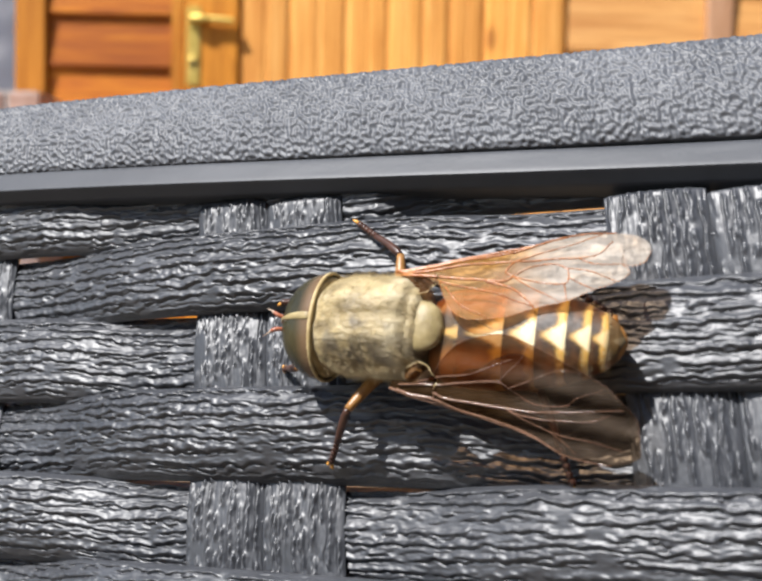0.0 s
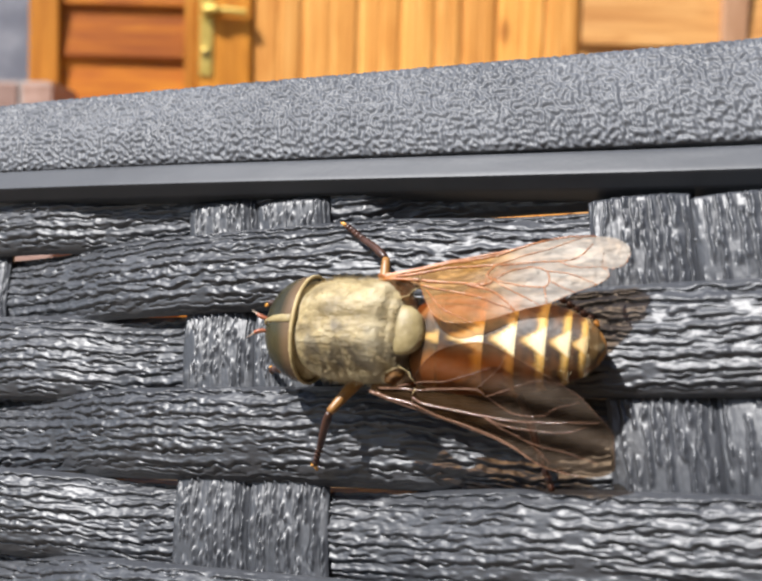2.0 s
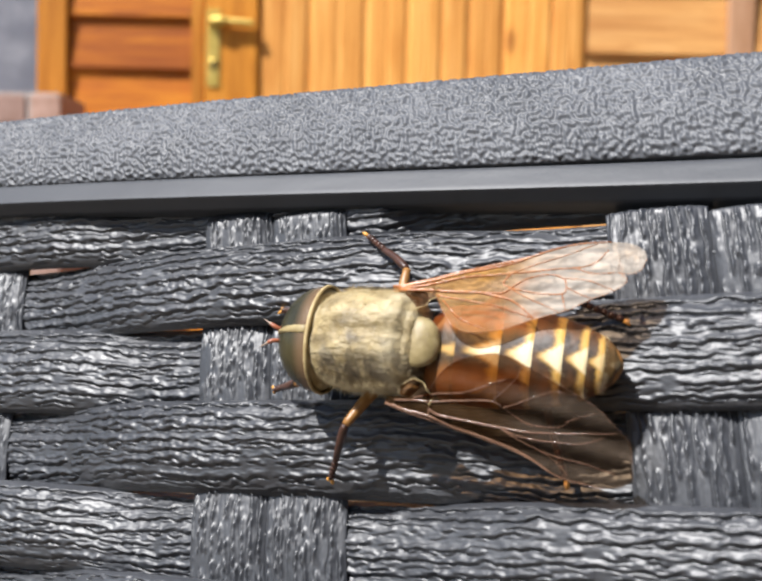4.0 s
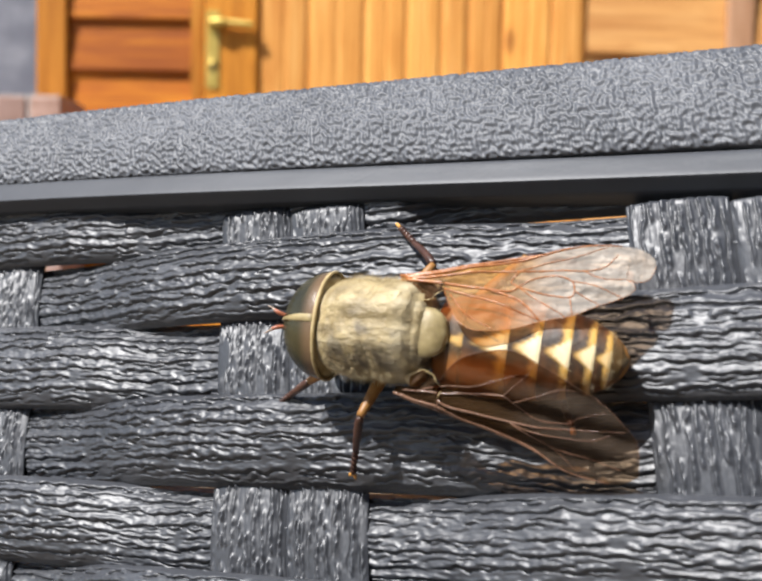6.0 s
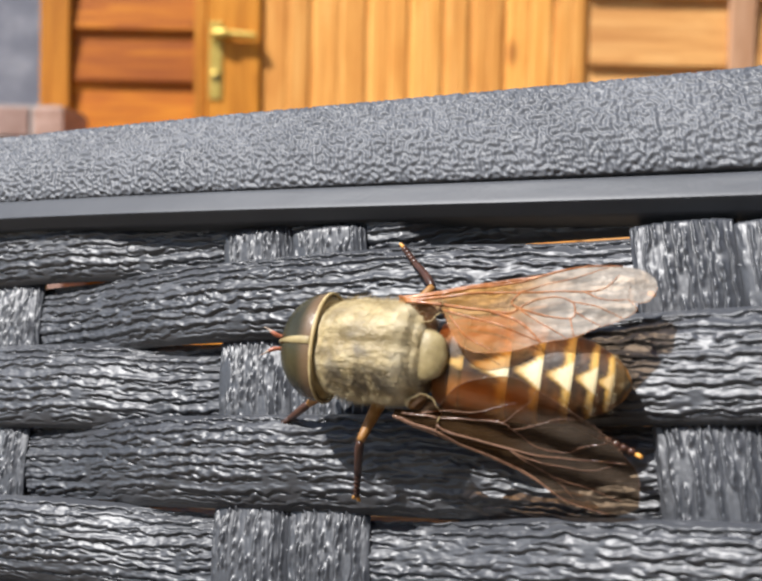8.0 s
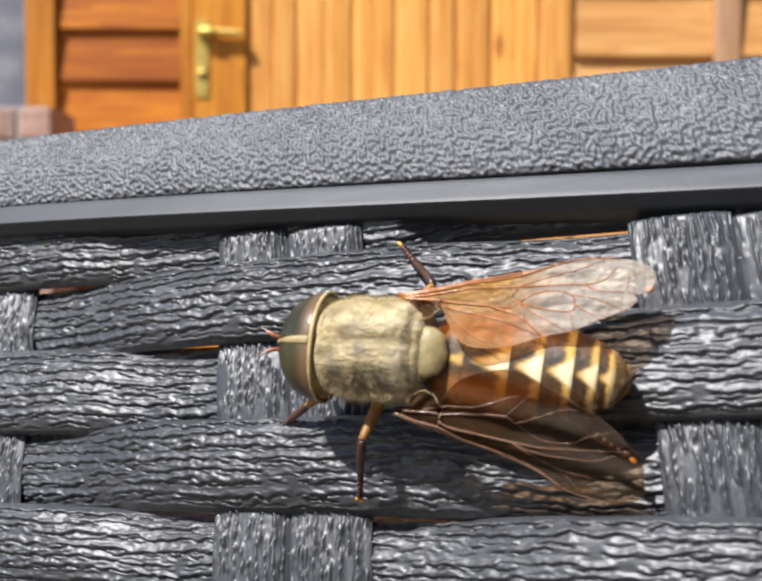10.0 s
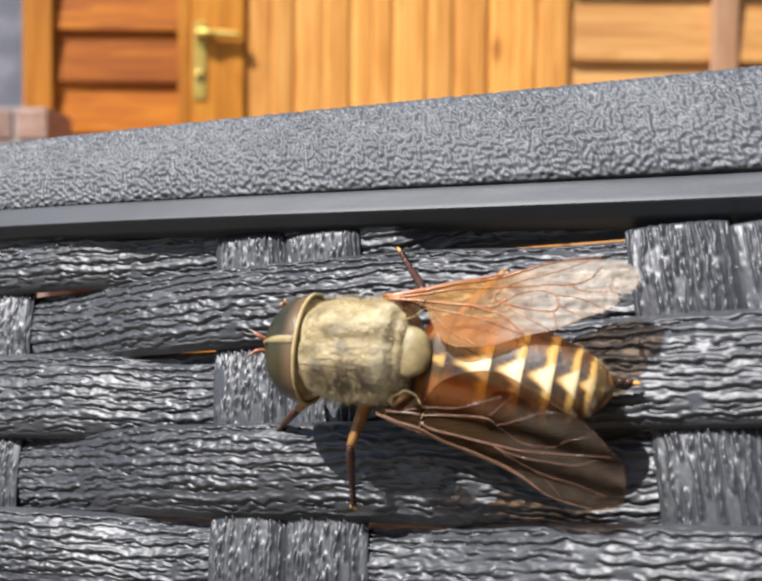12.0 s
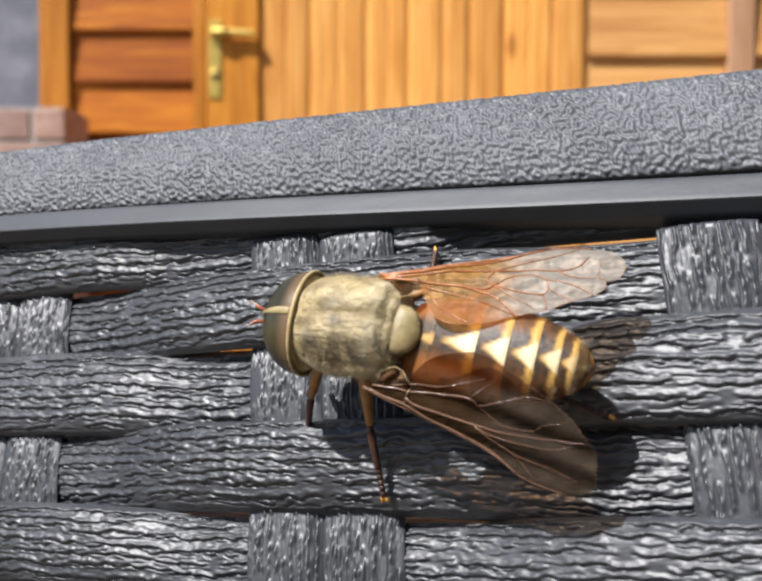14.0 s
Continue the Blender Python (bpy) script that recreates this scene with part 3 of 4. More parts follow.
def hairs(parent, P, N, length, width, lean, seed, name="hair", mat=None):
    """Short hairs as thin three-sided spikes, one joined piece."""
    rng = np.random.RandomState(seed)
    V, Fs = [], []
    for q, n in zip(P, N):
        d = n + np.array(lean) + rng.normal(0, 0.28, 3)
        d /= np.linalg.norm(d)
        a = np.cross(d, (0.3, 0.5, 0.8))
        a /= np.linalg.norm(a)
        b = np.cross(d, a)
        L = length * rng.uniform(0.5, 1.25)
        o = len(V)
        for k in range(3):
            g = 2.094 * k
            V.append(q - 0.04 * n + width * (math.cos(g) * a + math.sin(g) * b))
        V.append(q + L * d)
        Fs += [(o, o + 1, o + 3), (o + 1, o + 2, o + 3), (o + 2, o, o + 3)]
    ob = mesh_object(name, np.array(V) * MM, Fs, mat or HAIR, parent, smooth=False)
    return tagged(ob, kind="stuff")


def surface_samples(P, faces, count, seed, keep=None):
    rng = np.random.RandomState(seed)
    P = P.reshape(-1, 3)
    quads = np.array([f for f in faces if len(f) == 4])
    a, b, c, d = (P[quads[:, k]] for k in range(4))
    nrm = np.cross(c - a, d - b)
    area = np.linalg.norm(nrm, axis=1)
    nrm = nrm / (area[:, None] + 1e-12)
    pick = rng.choice(len(quads), count, p=area / area.sum())
    s, t = rng.rand(count, 1), rng.rand(count, 1)
    q = (a[pick] * (1 - s) + b[pick] * s) * (1 - t) + (d[pick] * (1 - s) + c[pick] * s) * t
    n = nrm[pick]
    if keep is not None:
        ok = keep(q)
        q, n = q[ok], n[ok]
    return q, n


def outward(P, faces, centre):
    """Turns faces so that they point away from the centre."""
    Q = P.reshape(-1, 3)
    f = faces[len(faces) // 2]
    n = np.cross(Q[f[1]] - Q[f[0]], Q[f[2]] - Q[f[1]])
    return faces if n @ (Q[list(f)].mean(0) - np.array(centre)) > 0 else [q[::-1] for q in faces]


def fly_thorax(fly):
    P, Fs = loft([(-7.1, 0, 2.9, 1.6, 1.5, 1.4), (-6.85, 0, 2.95, 2.20, 1.95, 1.9), (-6.4, 0, 3.0, 2.62, 2.30, 2.2), (-5.7, 0, 3.05, 2.90, 2.62, 2.4), (-4.5, 0, 3.1, 3.16, 2.95, 2.5), (-3.0, 0, 3.1, 3.20, 3.05, 2.5),
                  (-1.6, 0, 3.1, 3.12, 2.95, 2.3), (-0.6, 0, 3.05, 2.85, 2.55, 2.0), (0.1, 0, 3.0, 2.35, 1.95, 1.5), (0.5, 0, 3.0, 1.3, 1.2, 1.0)], 80, 96, 2.15)
    Fs = outward(P, Fs, (-4, 0, 3))
    X, Y, Z = P[..., 0], P[..., 1], P[..., 2]
    # raised back plates, suture grooves and soft dents
    up = (Z > 3) * 1.0
    P[..., 2] += up * (0.14 * np.exp(-((np.abs(Y) - 1.15) / 0.6) ** 2) * step(0.2, -1.2, X) - 0.13 * np.exp(-(Y / 0.20) ** 2) * step(-6.6, -5.2, X) - 0.20 * np.exp(-((X + 0.35) / 0.20) ** 2))
    P[..., 2] += up * 0.22 * np.exp(-((X + 5.6) / 0.6) ** 2 - ((np.abs(Y) - 2.2) / 0.6) ** 2)
    P[..., 2] += up * 0.26 * np.exp(-((X + 0.9) / 0.55) ** 2 - ((np.abs(Y) - 2.2) / 0.5) ** 2)
    groove = 0.22 * np.exp(-((X + 3.5 - 0.30 * np.abs(Y)) / 0.20) ** 2) * step(0.8, 1.5, np.abs(Y))
    P[..., 2] -= up * (groove + 0.09 * perlin(X / 0.8, Y / 0.8, 41) + 0.05 * perlin(X / 0.3, Y / 0.3, 47))
    P[..., 1] *= 1 - 0.05 * np.exp(-((X + 3.3) / 0.35) ** 2)
    n2 = perlin(X / 1.2, Y / 1.0, 42)
    n3 = perlin(X / 0.45, Y / 0.4, 46)
    # paired faint stripes; the band at -2 paints shade on the lower flank
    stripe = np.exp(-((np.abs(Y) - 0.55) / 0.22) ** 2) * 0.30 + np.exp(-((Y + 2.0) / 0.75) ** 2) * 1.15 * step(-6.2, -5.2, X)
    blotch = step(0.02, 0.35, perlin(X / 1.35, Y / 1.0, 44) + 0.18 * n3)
    # the dark fades out towards the sunlit upper flank
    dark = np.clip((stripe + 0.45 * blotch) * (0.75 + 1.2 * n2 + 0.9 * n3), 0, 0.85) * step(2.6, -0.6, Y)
    pale = np.clip(0.55 * step(-6.0, -6.6, X) + 0.35 * step(2.7, 3.2, np.abs(Y)) + 0.55 * np.exp(-((X + 0.9) / 0.6) ** 2) * (0.6 + n2) + 0.35 * np.exp(-((np.abs(Y) - 1.3) / 0.35) ** 2) * (0.5 + 1.5 * n3), 0, 1)
    th = mesh_object("thorax", P.reshape(-1, 3) * MM, Fs, THORAX, fly, mask=np.stack([dark, pale, 0 * dark], -1).reshape(-1, 3), label="golden-grey downy thorax with faint dark stripes and painted shade on one flank")
    q, n = surface_samples(P, Fs, 9000, 7, lambda q: (q[:, 2] > 1.2) & (perlin(q[:, 0] / 1.35, q[:, 1] / 1.0, 44) < 0.16))
    hairs(th, q, n, 0.30, 0.008, (0.9, 0, 0), 8)
    side = surface_samples(P, Fs, 3000, 9, lambda q: (np.abs(q[:, 1]) > 2.6) | (q[:, 0] < -6.3))
    hairs(th, side[0], side[1], 0.55, 0.010, (0.5, 0, 0.15), 10)
    # scutellum
    S, Fs = loft([(-0.65, -0.15, 4.1, 0.9, 0.5, 0.8), (-0.3, -0.15, 4.30, 1.38, 0.48, 1.0), (0.35, -0.15, 4.34, 1.50, 0.50, 1.1), (0.95, -0.15, 4.24, 1.34, 0.46, 1.0), (1.38, -0.15, 4.08, 0.94, 0.36, 0.8), (1.60, -0.15, 3.9, 0.3, 0.22, 0.3)], 26, 44, 2.2)
    Fs = outward(S, Fs, (0.6, 0, 4.4))
    q, n = surface_samples(S, Fs, 900, 17, lambda q: q[:, 2] > 4.0)
    hairs(th, q, n, 0.22, 0.006, (1.2, 0, 0), 18)
    sc = mesh_object("scutellum", S.reshape(-1, 3) * MM, Fs, SCUT, th, label="smooth grey-green scutellum")
    # orange wing-base knobs
    for y in (2.75, -2.85):
        K, Kf = loft([(-1.0, y, 3.4, 0.1, 0.1, 0.1), (-0.7, y, 3.55, 0.45, 0.42, 0.5), (-0.1, y, 3.5, 0.50, 0.45, 0.5), (0.35, y * 0.96, 3.4, 0.1, 0.1, 0.1)], 12, 18)
        mesh_object("wing_base_knob", K.reshape(-1, 3) * MM, outward(K, Kf, (-1.1, y, 2.7)), HAIR, th)


def fly_head(fly):
    cx, cz, rx, ry, rz = -6.62, 2.85, 3.12, 3.42, 2.72

    def cap_surface(y_lo, y_hi, k, rows=44, cols=44):
        """A slice of the front half of the head between two widths."""
        P = np.zeros((rows, cols, 3))
        for i, y in enumerate(np.linspace(y_lo, y_hi, rows)):
            r = math.sqrt(max(1 - (y / ry) ** 2, 0.0))
            for j, a in enumerate(np.linspace(-math.pi * 0.5, math.pi * 0.5, cols)):
                sx = abs(math.cos(a)) ** 0.92
                P[i, j] = (cx - k * rx * r * sx - 0.12 * (y / ry) ** 2, y * (1 + (k - 1) * 0.5), cz + k * rz * r * math.sin(a))
        return P, grid_faces(rows, cols)
    P, Fs = cap_surface(-3.35, 3.35, 0.96)
    back = [(-6.75, 0, cz, 3.30, 2.62, 2.6), (-6.55, 0, cz, 3.0, 2.40, 2.4), (-6.35, 0, cz, 1.6, 1.3, 1.3)]
    B, Bf = loft(back, 8, 48)
    V, F2, _ = joined([(list(P.reshape(-1, 3)), outward(P, Fs, (cx + 1, 0, cz))), (list(B.reshape(-1, 3)), outward(B, Bf, (-6.9, 0, cz)))])
    head = mesh_object("head", np.array(V) * MM, F2, CREAM, fly, label="cream-faced head")
    for sgn in (1, -1):
        ys = (0.22, ry * 0.999) if sgn > 0 else (-ry * 0.999, -0.22)
        P, Fs = cap_surface(*ys, 1.02, 40, 44)
        near = step(cx - 1.15, cx - 0.3, P[..., 0])
        mesh_object("eye", P.reshape(-1, 3) * MM, outward(P, Fs, (cx + 1, sgn * 1.5, cz)), EYES, head, mask=np.stack([0.85 * near, 0 * near, 0 * near], -1).reshape(-1, 3), label="large glossy olive-brown compound eye")
    # pale rear rim and the raised stripe between the eyes
    g = np.linspace(0, 2 * math.pi, 70)
    ring = np.stack([cx + 0.04 - 0.12 * np.cos(g) ** 2, (ry + 0.02) * np.cos(g), cz + (rz + 0.04) * np.sin(g)], 1)
    V, Fs = tube(ring, 0.10 + 0.03 * np.sin(g), 12)
    mesh_object("rear_rim", np.array(V) * MM, Fs, CREAM, head)
    a = np.linspace(-0.15, 0.5, 24) * math.pi
    mid = np.stack([cx - rx * 1.02 * np.cos(a) ** 0.92, 0 * a, cz + rz * 1.02 * np.sin(a)], 1)
    V, Fs = tube(mid, np.linspace(0.12, 0.085, 24), 12)
    V = [(x, y * np.interp(z, [2.0, 4.2, 5.0, 5.6], [1.2, 1.0, 1.5, 3.0]), z) for x, y, z in V]
    mesh_object("brow_stripe", np.array(V) * MM, Fs, SCUT, head, label="pale raised stripe between the eyes")
    # antennae, mouthparts
    for y in (0.32, -0.38):
        s = 1 if y > 0 else -1
        pth = smooth_line([(-9.55, y, 3.6), (-9.95, y + 0.10 * s, 3.9), (-10.2, y + 0.22 * s, 4.0), (-10.55, y + 0.40 * s, 3.95), (-11.0, y + 0.58 * s, 3.8)], 22)
        rad = np.interp(np.linspace(0, 1, 22), [0, 0.15, 0.35, 0.5, 0.7, 1], [0.10, 0.13, 0.15, 0.12, 0.05, 0.02])
        V, Fs = tube(pth, rad, 10)
        idx = [1 if (sum(f) / len(f)) / 10 > 12 else 0 for f in Fs]
        mesh_object("antenna", np.array(V) * MM, Fs, [ANTENNA, ANTENNA_TIP], head, index=idx, label="reddish antenna with a pale thin tip")
    V, Fs = tube(smooth_line([(-9.0, 0, 1.5), (-9.5, -0.1, 0.9), (-9.6, -0.1, 0.2)], 10), np.linspace(0.35, 0.2, 10), 12)
    mesh_object("proboscis", np.array(V) * MM, Fs, DARK_LEG, head)


ABDOMEN_AT = Vector((1.5, -0.25, 2.3))


def fly_abdomen(fly):
    """Seven overlapping plates with gold hind margins and pale triangles; space starts at the waist."""
    ox, oy, oz = ABDOMEN_AT
    xs = np.array([0.3, 1.5, 3.3, 6.4, 8.2, 9.7, 10.9, 11.6, 11.95]) - ox
    ws = np.array([2.2, 2.85, 3.08, 2.93, 2.62, 2.18, 1.58, 1.0, 0.3])
    hs = 0.74 * np.array([1.7, 2.3, 2.55, 2.5, 2.3, 1.95, 1.5, 0.9, 0.25])
    core, Cf = loft([(x, 0, -0.25, w * 0.9, h * 0.86, h * 0.85) for x, w, h in zip(xs, ws, hs)], 40, 40)
    body = mesh_object("abdomen", core.reshape(-1, 3) * MM, outward(core, Cf, (4, 0, 0)), TERGITE, fly,
                       mask=np.tile((0.25, 0.0, 0.8), (core.shape[0] * core.shape[1], 1)), label="banded dark brown and gold abdomen")
    cuts = np.array([0.8, 2.50, 5.30, 7.20, 8.92, 10.25, 11.15, 11.92]) - ox
    for k in range(7):
        a, b = cuts[k] - 0.25, cuts[k + 1]
        rows, ring = 30, 96
        x = np.linspace(a, b, rows)
        s = np.linspace(0, 1, rows)
        w, h = np.interp(x, xs, ws), np.interp(x, xs, hs)
        w, h = w + 0.02 + 0.07 * s - 0.07 * step(0.9, 1.0, s), h + 0.02 + 0.07 * s - 0.07 * step(0.9, 1.0, s)
        g = np.linspace(0, 2 * math.pi, ring, endpoint=False)
        c, sn = np.cos(g), np.sin(g)
        P = np.zeros((rows, ring, 3))
        bow = 0.28 * (c ** 2)
        P[..., 0] = x[:, None] - bow[None, :] * 0.6 * (0.3 + 0.7 * s[:, None])
        P[..., 1] = w[:, None] * c[None, :]
        P[..., 2] = -0.25 + h[:, None] * sn[None, :]
        Y, S = P[..., 1], s[:, None] + 0 * P[..., 1]
        jag = 0.10 * perlin(Y * 3.0, S * 2.0 + k * 9, 60 + k) + 0.05 * perlin(Y * 9.0, S * 5 + k, 80 + k)
        top = P[..., 2] > -0.25
        edge = [0.60, 0.88, 0.83, 0.80, 0.77, 0.72, 1.3][k]
        gold = step(edge - 0.16, edge + 0.06, S + 1.3 * jag) * (0.05 if k == 0 else 1.0) + (0.10 if k == 6 else 0.0)
        half = np.clip((S - 0.10) / 0.82, 0, 1) ** 1.7 * (0.10 + [0.15, 0.62, 0.74, 0.72, 0.66, 0.45, 0.2][k])
        tri = step(0.06, -0.08, np.abs(Y + 0.12) - half + 0.6 * jag) * top * step(0.1, 0.3, S)
        gold = np.maximum(gold, 0.8 * step(0.12, -0.12, np.abs(Y + 0.12) - half * 1.1 - 0.06) * top * step(0.15, 0.4, S) * (k < 6))
        white = tri * step(0.25, 0.75, S) * [0.08, 1.0, 1.0, 0.95, 0.85, 0.4, 0.12][k]
        rust = np.clip(step(0.5, 1.7, np.abs(Y) - 0.1) * [0.9, 1.0, 0.75, 0.35, 0.2, 0.3, 0.6][k] + 0.35 * perlin(Y, S * 3, 70 + k), 0, 1)
        mask = np.stack([np.clip(gold, 0, 1), np.clip(white, 0, 1), rust], -1)
        mesh_object("tergite", P.reshape(-1, 3) * MM, outward(P, grid_faces(rows, ring, True), (float(x.mean()), 0, -0.25)), TERGITE, body, mask=mask.reshape(-1, 3))
        q, n = surface_samples(P, outward(P, grid_faces(rows, ring, True), (float(x.mean()), 0, -0.25)), 800, 90 + k, lambda q: (q[:, 2] > -0.8) & (q[:, 0] > a + 0.6 * (b - a)))
        if k < 6:
            hairs(body, q, n, 0.30, 0.007, (1.2, 0, 0), 95 + k)
    return body


# outlines and veins, x out to the tip, y towards the leading edge, in millimetres
WING_LEAD = {
    1: [(0, 0.05), (1.06, 0.03), (2.72, 0.16), (4.37, 0.37), (7.02, 0.55), (8.75, 0.62), (10.47, 0.97), (11.88, 0.98), (13.25, 0.81), (14.31, 0.37), (14.93, -0.27), (15.02, -0.81)],
    -1: [(0, 0.40), (1.25, 0.42), (3.11, 0.30), (5.24, 0.20), (7.60, 0.10), (9.38, 0.16), (10.89, 0.38), (12.27, 0.27), (13.56, -0.04), (14.39, -0.48), (14.86, -1.0)],
}
WING_TRAIL = {
    1: [(0, -0.25), (1.3, -0.55), (2.3, -0.85), (2.77, -1.3), (3.10, -2.41), (3.57, -3.34), (4.44, -4.01), (5.58, -4.16), (6.98, -4.09), (8.50, -3.71), (10.14, -3.61), (11.51, -3.15), (13.01, -2.64),
        (13.79, -2.15), (13.25, -1.42), (13.87, -1.79), (14.55, -1.66), (15.02, -0.81)],
    -1: [(0, -0.05), (1.2, -0.5), (2.2, -0.95), (2.46, -1.41), (2.63, -2.25), (2.93, -2.98), (3.59, -3.89), (4.58, -4.58), (5.83, -5.08), (7.39, -5.05), (8.86, -4.85), (10.06, -4.57), (11.08, -4.36),
         (12.11, -4.11), (13.06, -3.66), (13.71, -3.27), (14.17, -2.78), (14.55, -2.05), (14.86, -1.0)],
}
WING_VEINS = {  # points, thickness at both ends
    1: [([(0.3, -0.1), (2.73, 0.05), (4.37, 0.24), (7.31, 0.40), (10.47, 0.95)], 0.17, 0.07), ([(0.5, -0.2), (1.98, -0.25), (4.97, -0.18), (7.30, -0.40), (9.29, -0.48), (10.96, -0.69), (12.21, -0.51), (12.99, 0.14)], 0.14, 0.04),
        ([(10.96, -0.69), (12.02, -1.35), (13.20, -1.5)], 0.05, 0.03), ([(0.4, -0.25), (2.60, -0.73), (4.39, -1.16), (6.57, -1.64), (7.14, -1.41)], 0.16, 0.08), ([(7.30, -0.40), (6.77, -1.03), (7.14, -1.41)], 0.07, 0.07),
        ([(7.14, -1.41), (8.14, -1.01), (9.27, -0.91), (10.23, -1.34), (10.35, -1.95), (10.06, -2.32), (8.68, -2.03), (7.14, -1.41)], 0.06, 0.06), ([(10.23, -1.34), (11.58, -1.80), (12.95, -2.60)], 0.05, 0.03),
        ([(10.35, -1.95), (11.40, -2.79), (11.70, -3.05)], 0.05, 0.03), ([(10.06, -2.32), (10.17, -3.55)], 0.05, 0.03), ([(7.14, -1.41), (8.53, -2.63), (9.73, -3.60)], 0.06, 0.03),
        ([(5.56, -1.48), (6.85, -2.10), (7.55, -2.72), (8.31, -3.68)], 0.13, 0.05), ([(2.77, -1.12), (4.11, -1.68), (5.57, -2.25), (6.99, -2.98), (8.31, -3.68)], 0.09, 0.04),
        ([(3.08, -1.52), (3.99, -2.88), (5.58, -4.03)], 0.07, 0.04), ([(7.30, -0.33), (8.74, 0.04), (10.72, 0.28), (12.42, 0.81)], 0.06, 0.03)],
    -1: [([(0.4, 0.35), (1.23, 0.34), (2.83, 0.08), (4.62, 0.15), (6.69, 0.03), (8.76, 0.05), (10.59, 0.33)], 0.19, 0.08), ([(2.72, -0.38), (3.28, -0.25), (5.03, -0.59), (7.16, -1.05), (8.93, -1.50), (11.24, -2.35), (13.29, -3.31)], 0.16, 0.03),
         ([(7.17, -0.99), (8.20, -0.99), (9.56, -1.29), (11.63, -1.97), (12.65, -2.70)], 0.08, 0.03), ([(7.17, -0.99), (9.17, -0.61), (10.61, -0.59), (12.09, -0.83), (13.92, -0.98)], 0.08, 0.03),
         ([(9.16, -0.67), (10.39, -0.34), (11.52, 0.11)], 0.06, 0.03), ([(0.5, 0.0), (1.95, -0.59), (2.82, -0.83), (4.47, -1.61), (6.22, -2.37), (6.86, -2.16)], 0.13, 0.08), ([(1.6, -0.6), (2.85, -1.37), (4.34, -2.12), (5.60, -3.05), (6.57, -3.80)], 0.09, 0.04),
         ([(6.86, -2.16), (8.16, -3.26), (9.34, -4.15), (10.60, -4.40)], 0.06, 0.03), ([(6.86, -2.16), (8.42, -1.79), (10.14, -2.28), (10.75, -3.11), (11.89, -3.94)], 0.06, 0.03),
         ([(6.22, -2.37), (6.61, -3.12), (7.09, -4.05), (7.25, -5.0)], 0.05, 0.03), ([(2.83, 0.08), (2.72, -0.38)], 0.12, 0.12)],
}


def fly_wing(fly, side, torn):
    """Membrane and veins; x runs out to the tip, the leading edge lies outwards."""
    rows, cols = 130, 48
    lead, trail = smooth_line(WING_LEAD[side], rows), smooth_line(WING_TRAIL[side], rows)
    c = np.linspace(0, 1, cols)
    X = lead[:, :1] * (1 - c) + trail[:, :1] * c
    Y = lead[:, 1:] * (1 - c) + trail[:, 1:] * c

    def Zf(x, y):
        pleat = (0.07 if side > 0 else 0.14) * np.sin(3.3 * (y + 0.16 * x) + 0.6) * step(0.5, 4.0, x)
        return pleat + 0.10 * perlin(x / 1.8, y / 0.9, 51) + 0.035 * perlin(x / 0.6, y / 0.35, 53) - 0.012 * (y + 1.2) ** 2
    Z = Zf(X, Y)
    base = np.clip(step(10.0, 5.0, X) * 0.9 + 0.35 * step(0.55, 0.95, 1 - c[None, :]) * step(12, 5, X) + 0.15 * perlin(X / 1.5, Y / 0.7, 52), 0, 1)
    # Green: upper wing coloured as sunlit, lower one as shaded
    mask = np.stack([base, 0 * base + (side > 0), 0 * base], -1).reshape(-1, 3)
    P = np.stack([X, side * Y, Z], -1).reshape(-1, 3)
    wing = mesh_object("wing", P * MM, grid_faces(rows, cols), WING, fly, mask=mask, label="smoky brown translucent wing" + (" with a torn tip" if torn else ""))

    def vein(points, r0, r1):
        q = smooth_line(points, 40)
        z = Zf(q[:, 0], q[:, 1]) + 0.02
        return tube(np.stack([q[:, 0], side * q[:, 1], z], 1), (0.72 if side > 0 else 0.58) * np.linspace(r0, r1, 40), 7)
    V, Fs, _ = joined([vein(*r) for r in [(WING_LEAD[side][:9], 0.17, 0.05), (WING_TRAIL[side][3:], 0.03, 0.02)] + WING_VEINS[side]])
    # lower wing's veins carry its shade in their colour
    mesh_object("veins", np.array(V) * MM, Fs, VEIN if side > 0 else SHADED_VEIN, wing, label="orange-brown wing veins" if side > 0 else "glossy wing veins, coloured darker for the shaded wing")
    # crumpled scale at the root
    fx, fy = np.meshgrid(np.linspace(0, 1, 20), np.linspace(0, 1, 14), indexing="ij")
    fl = np.stack([0.7 + 2.0 * fx, side * (-0.55 - 1.25 * fy * (0.45 + 0.55 * np.sin(math.pi * fx))), -0.05 + 0.16 * np.sin(7 * fx + 3 * fy) + 0.10 * np.sin(15 * fx - 5 * fy)], -1)
    flap = mesh_object("root_flap", fl.reshape(-1, 3) * MM, grid_faces(20, 14), WING, wing, mask=np.tile((0.7, 0, 0), (280, 1)), label="crumpled pale scale at the wing root")
    rim = np.concatenate([fl[:, -1], fl[-1, ::-1]])
    V, Fs = tube(rim, 0.028, 6)
    mesh_object("scale_rim", np.array(V) * MM, Fs, CREAM, wing)
    return wing


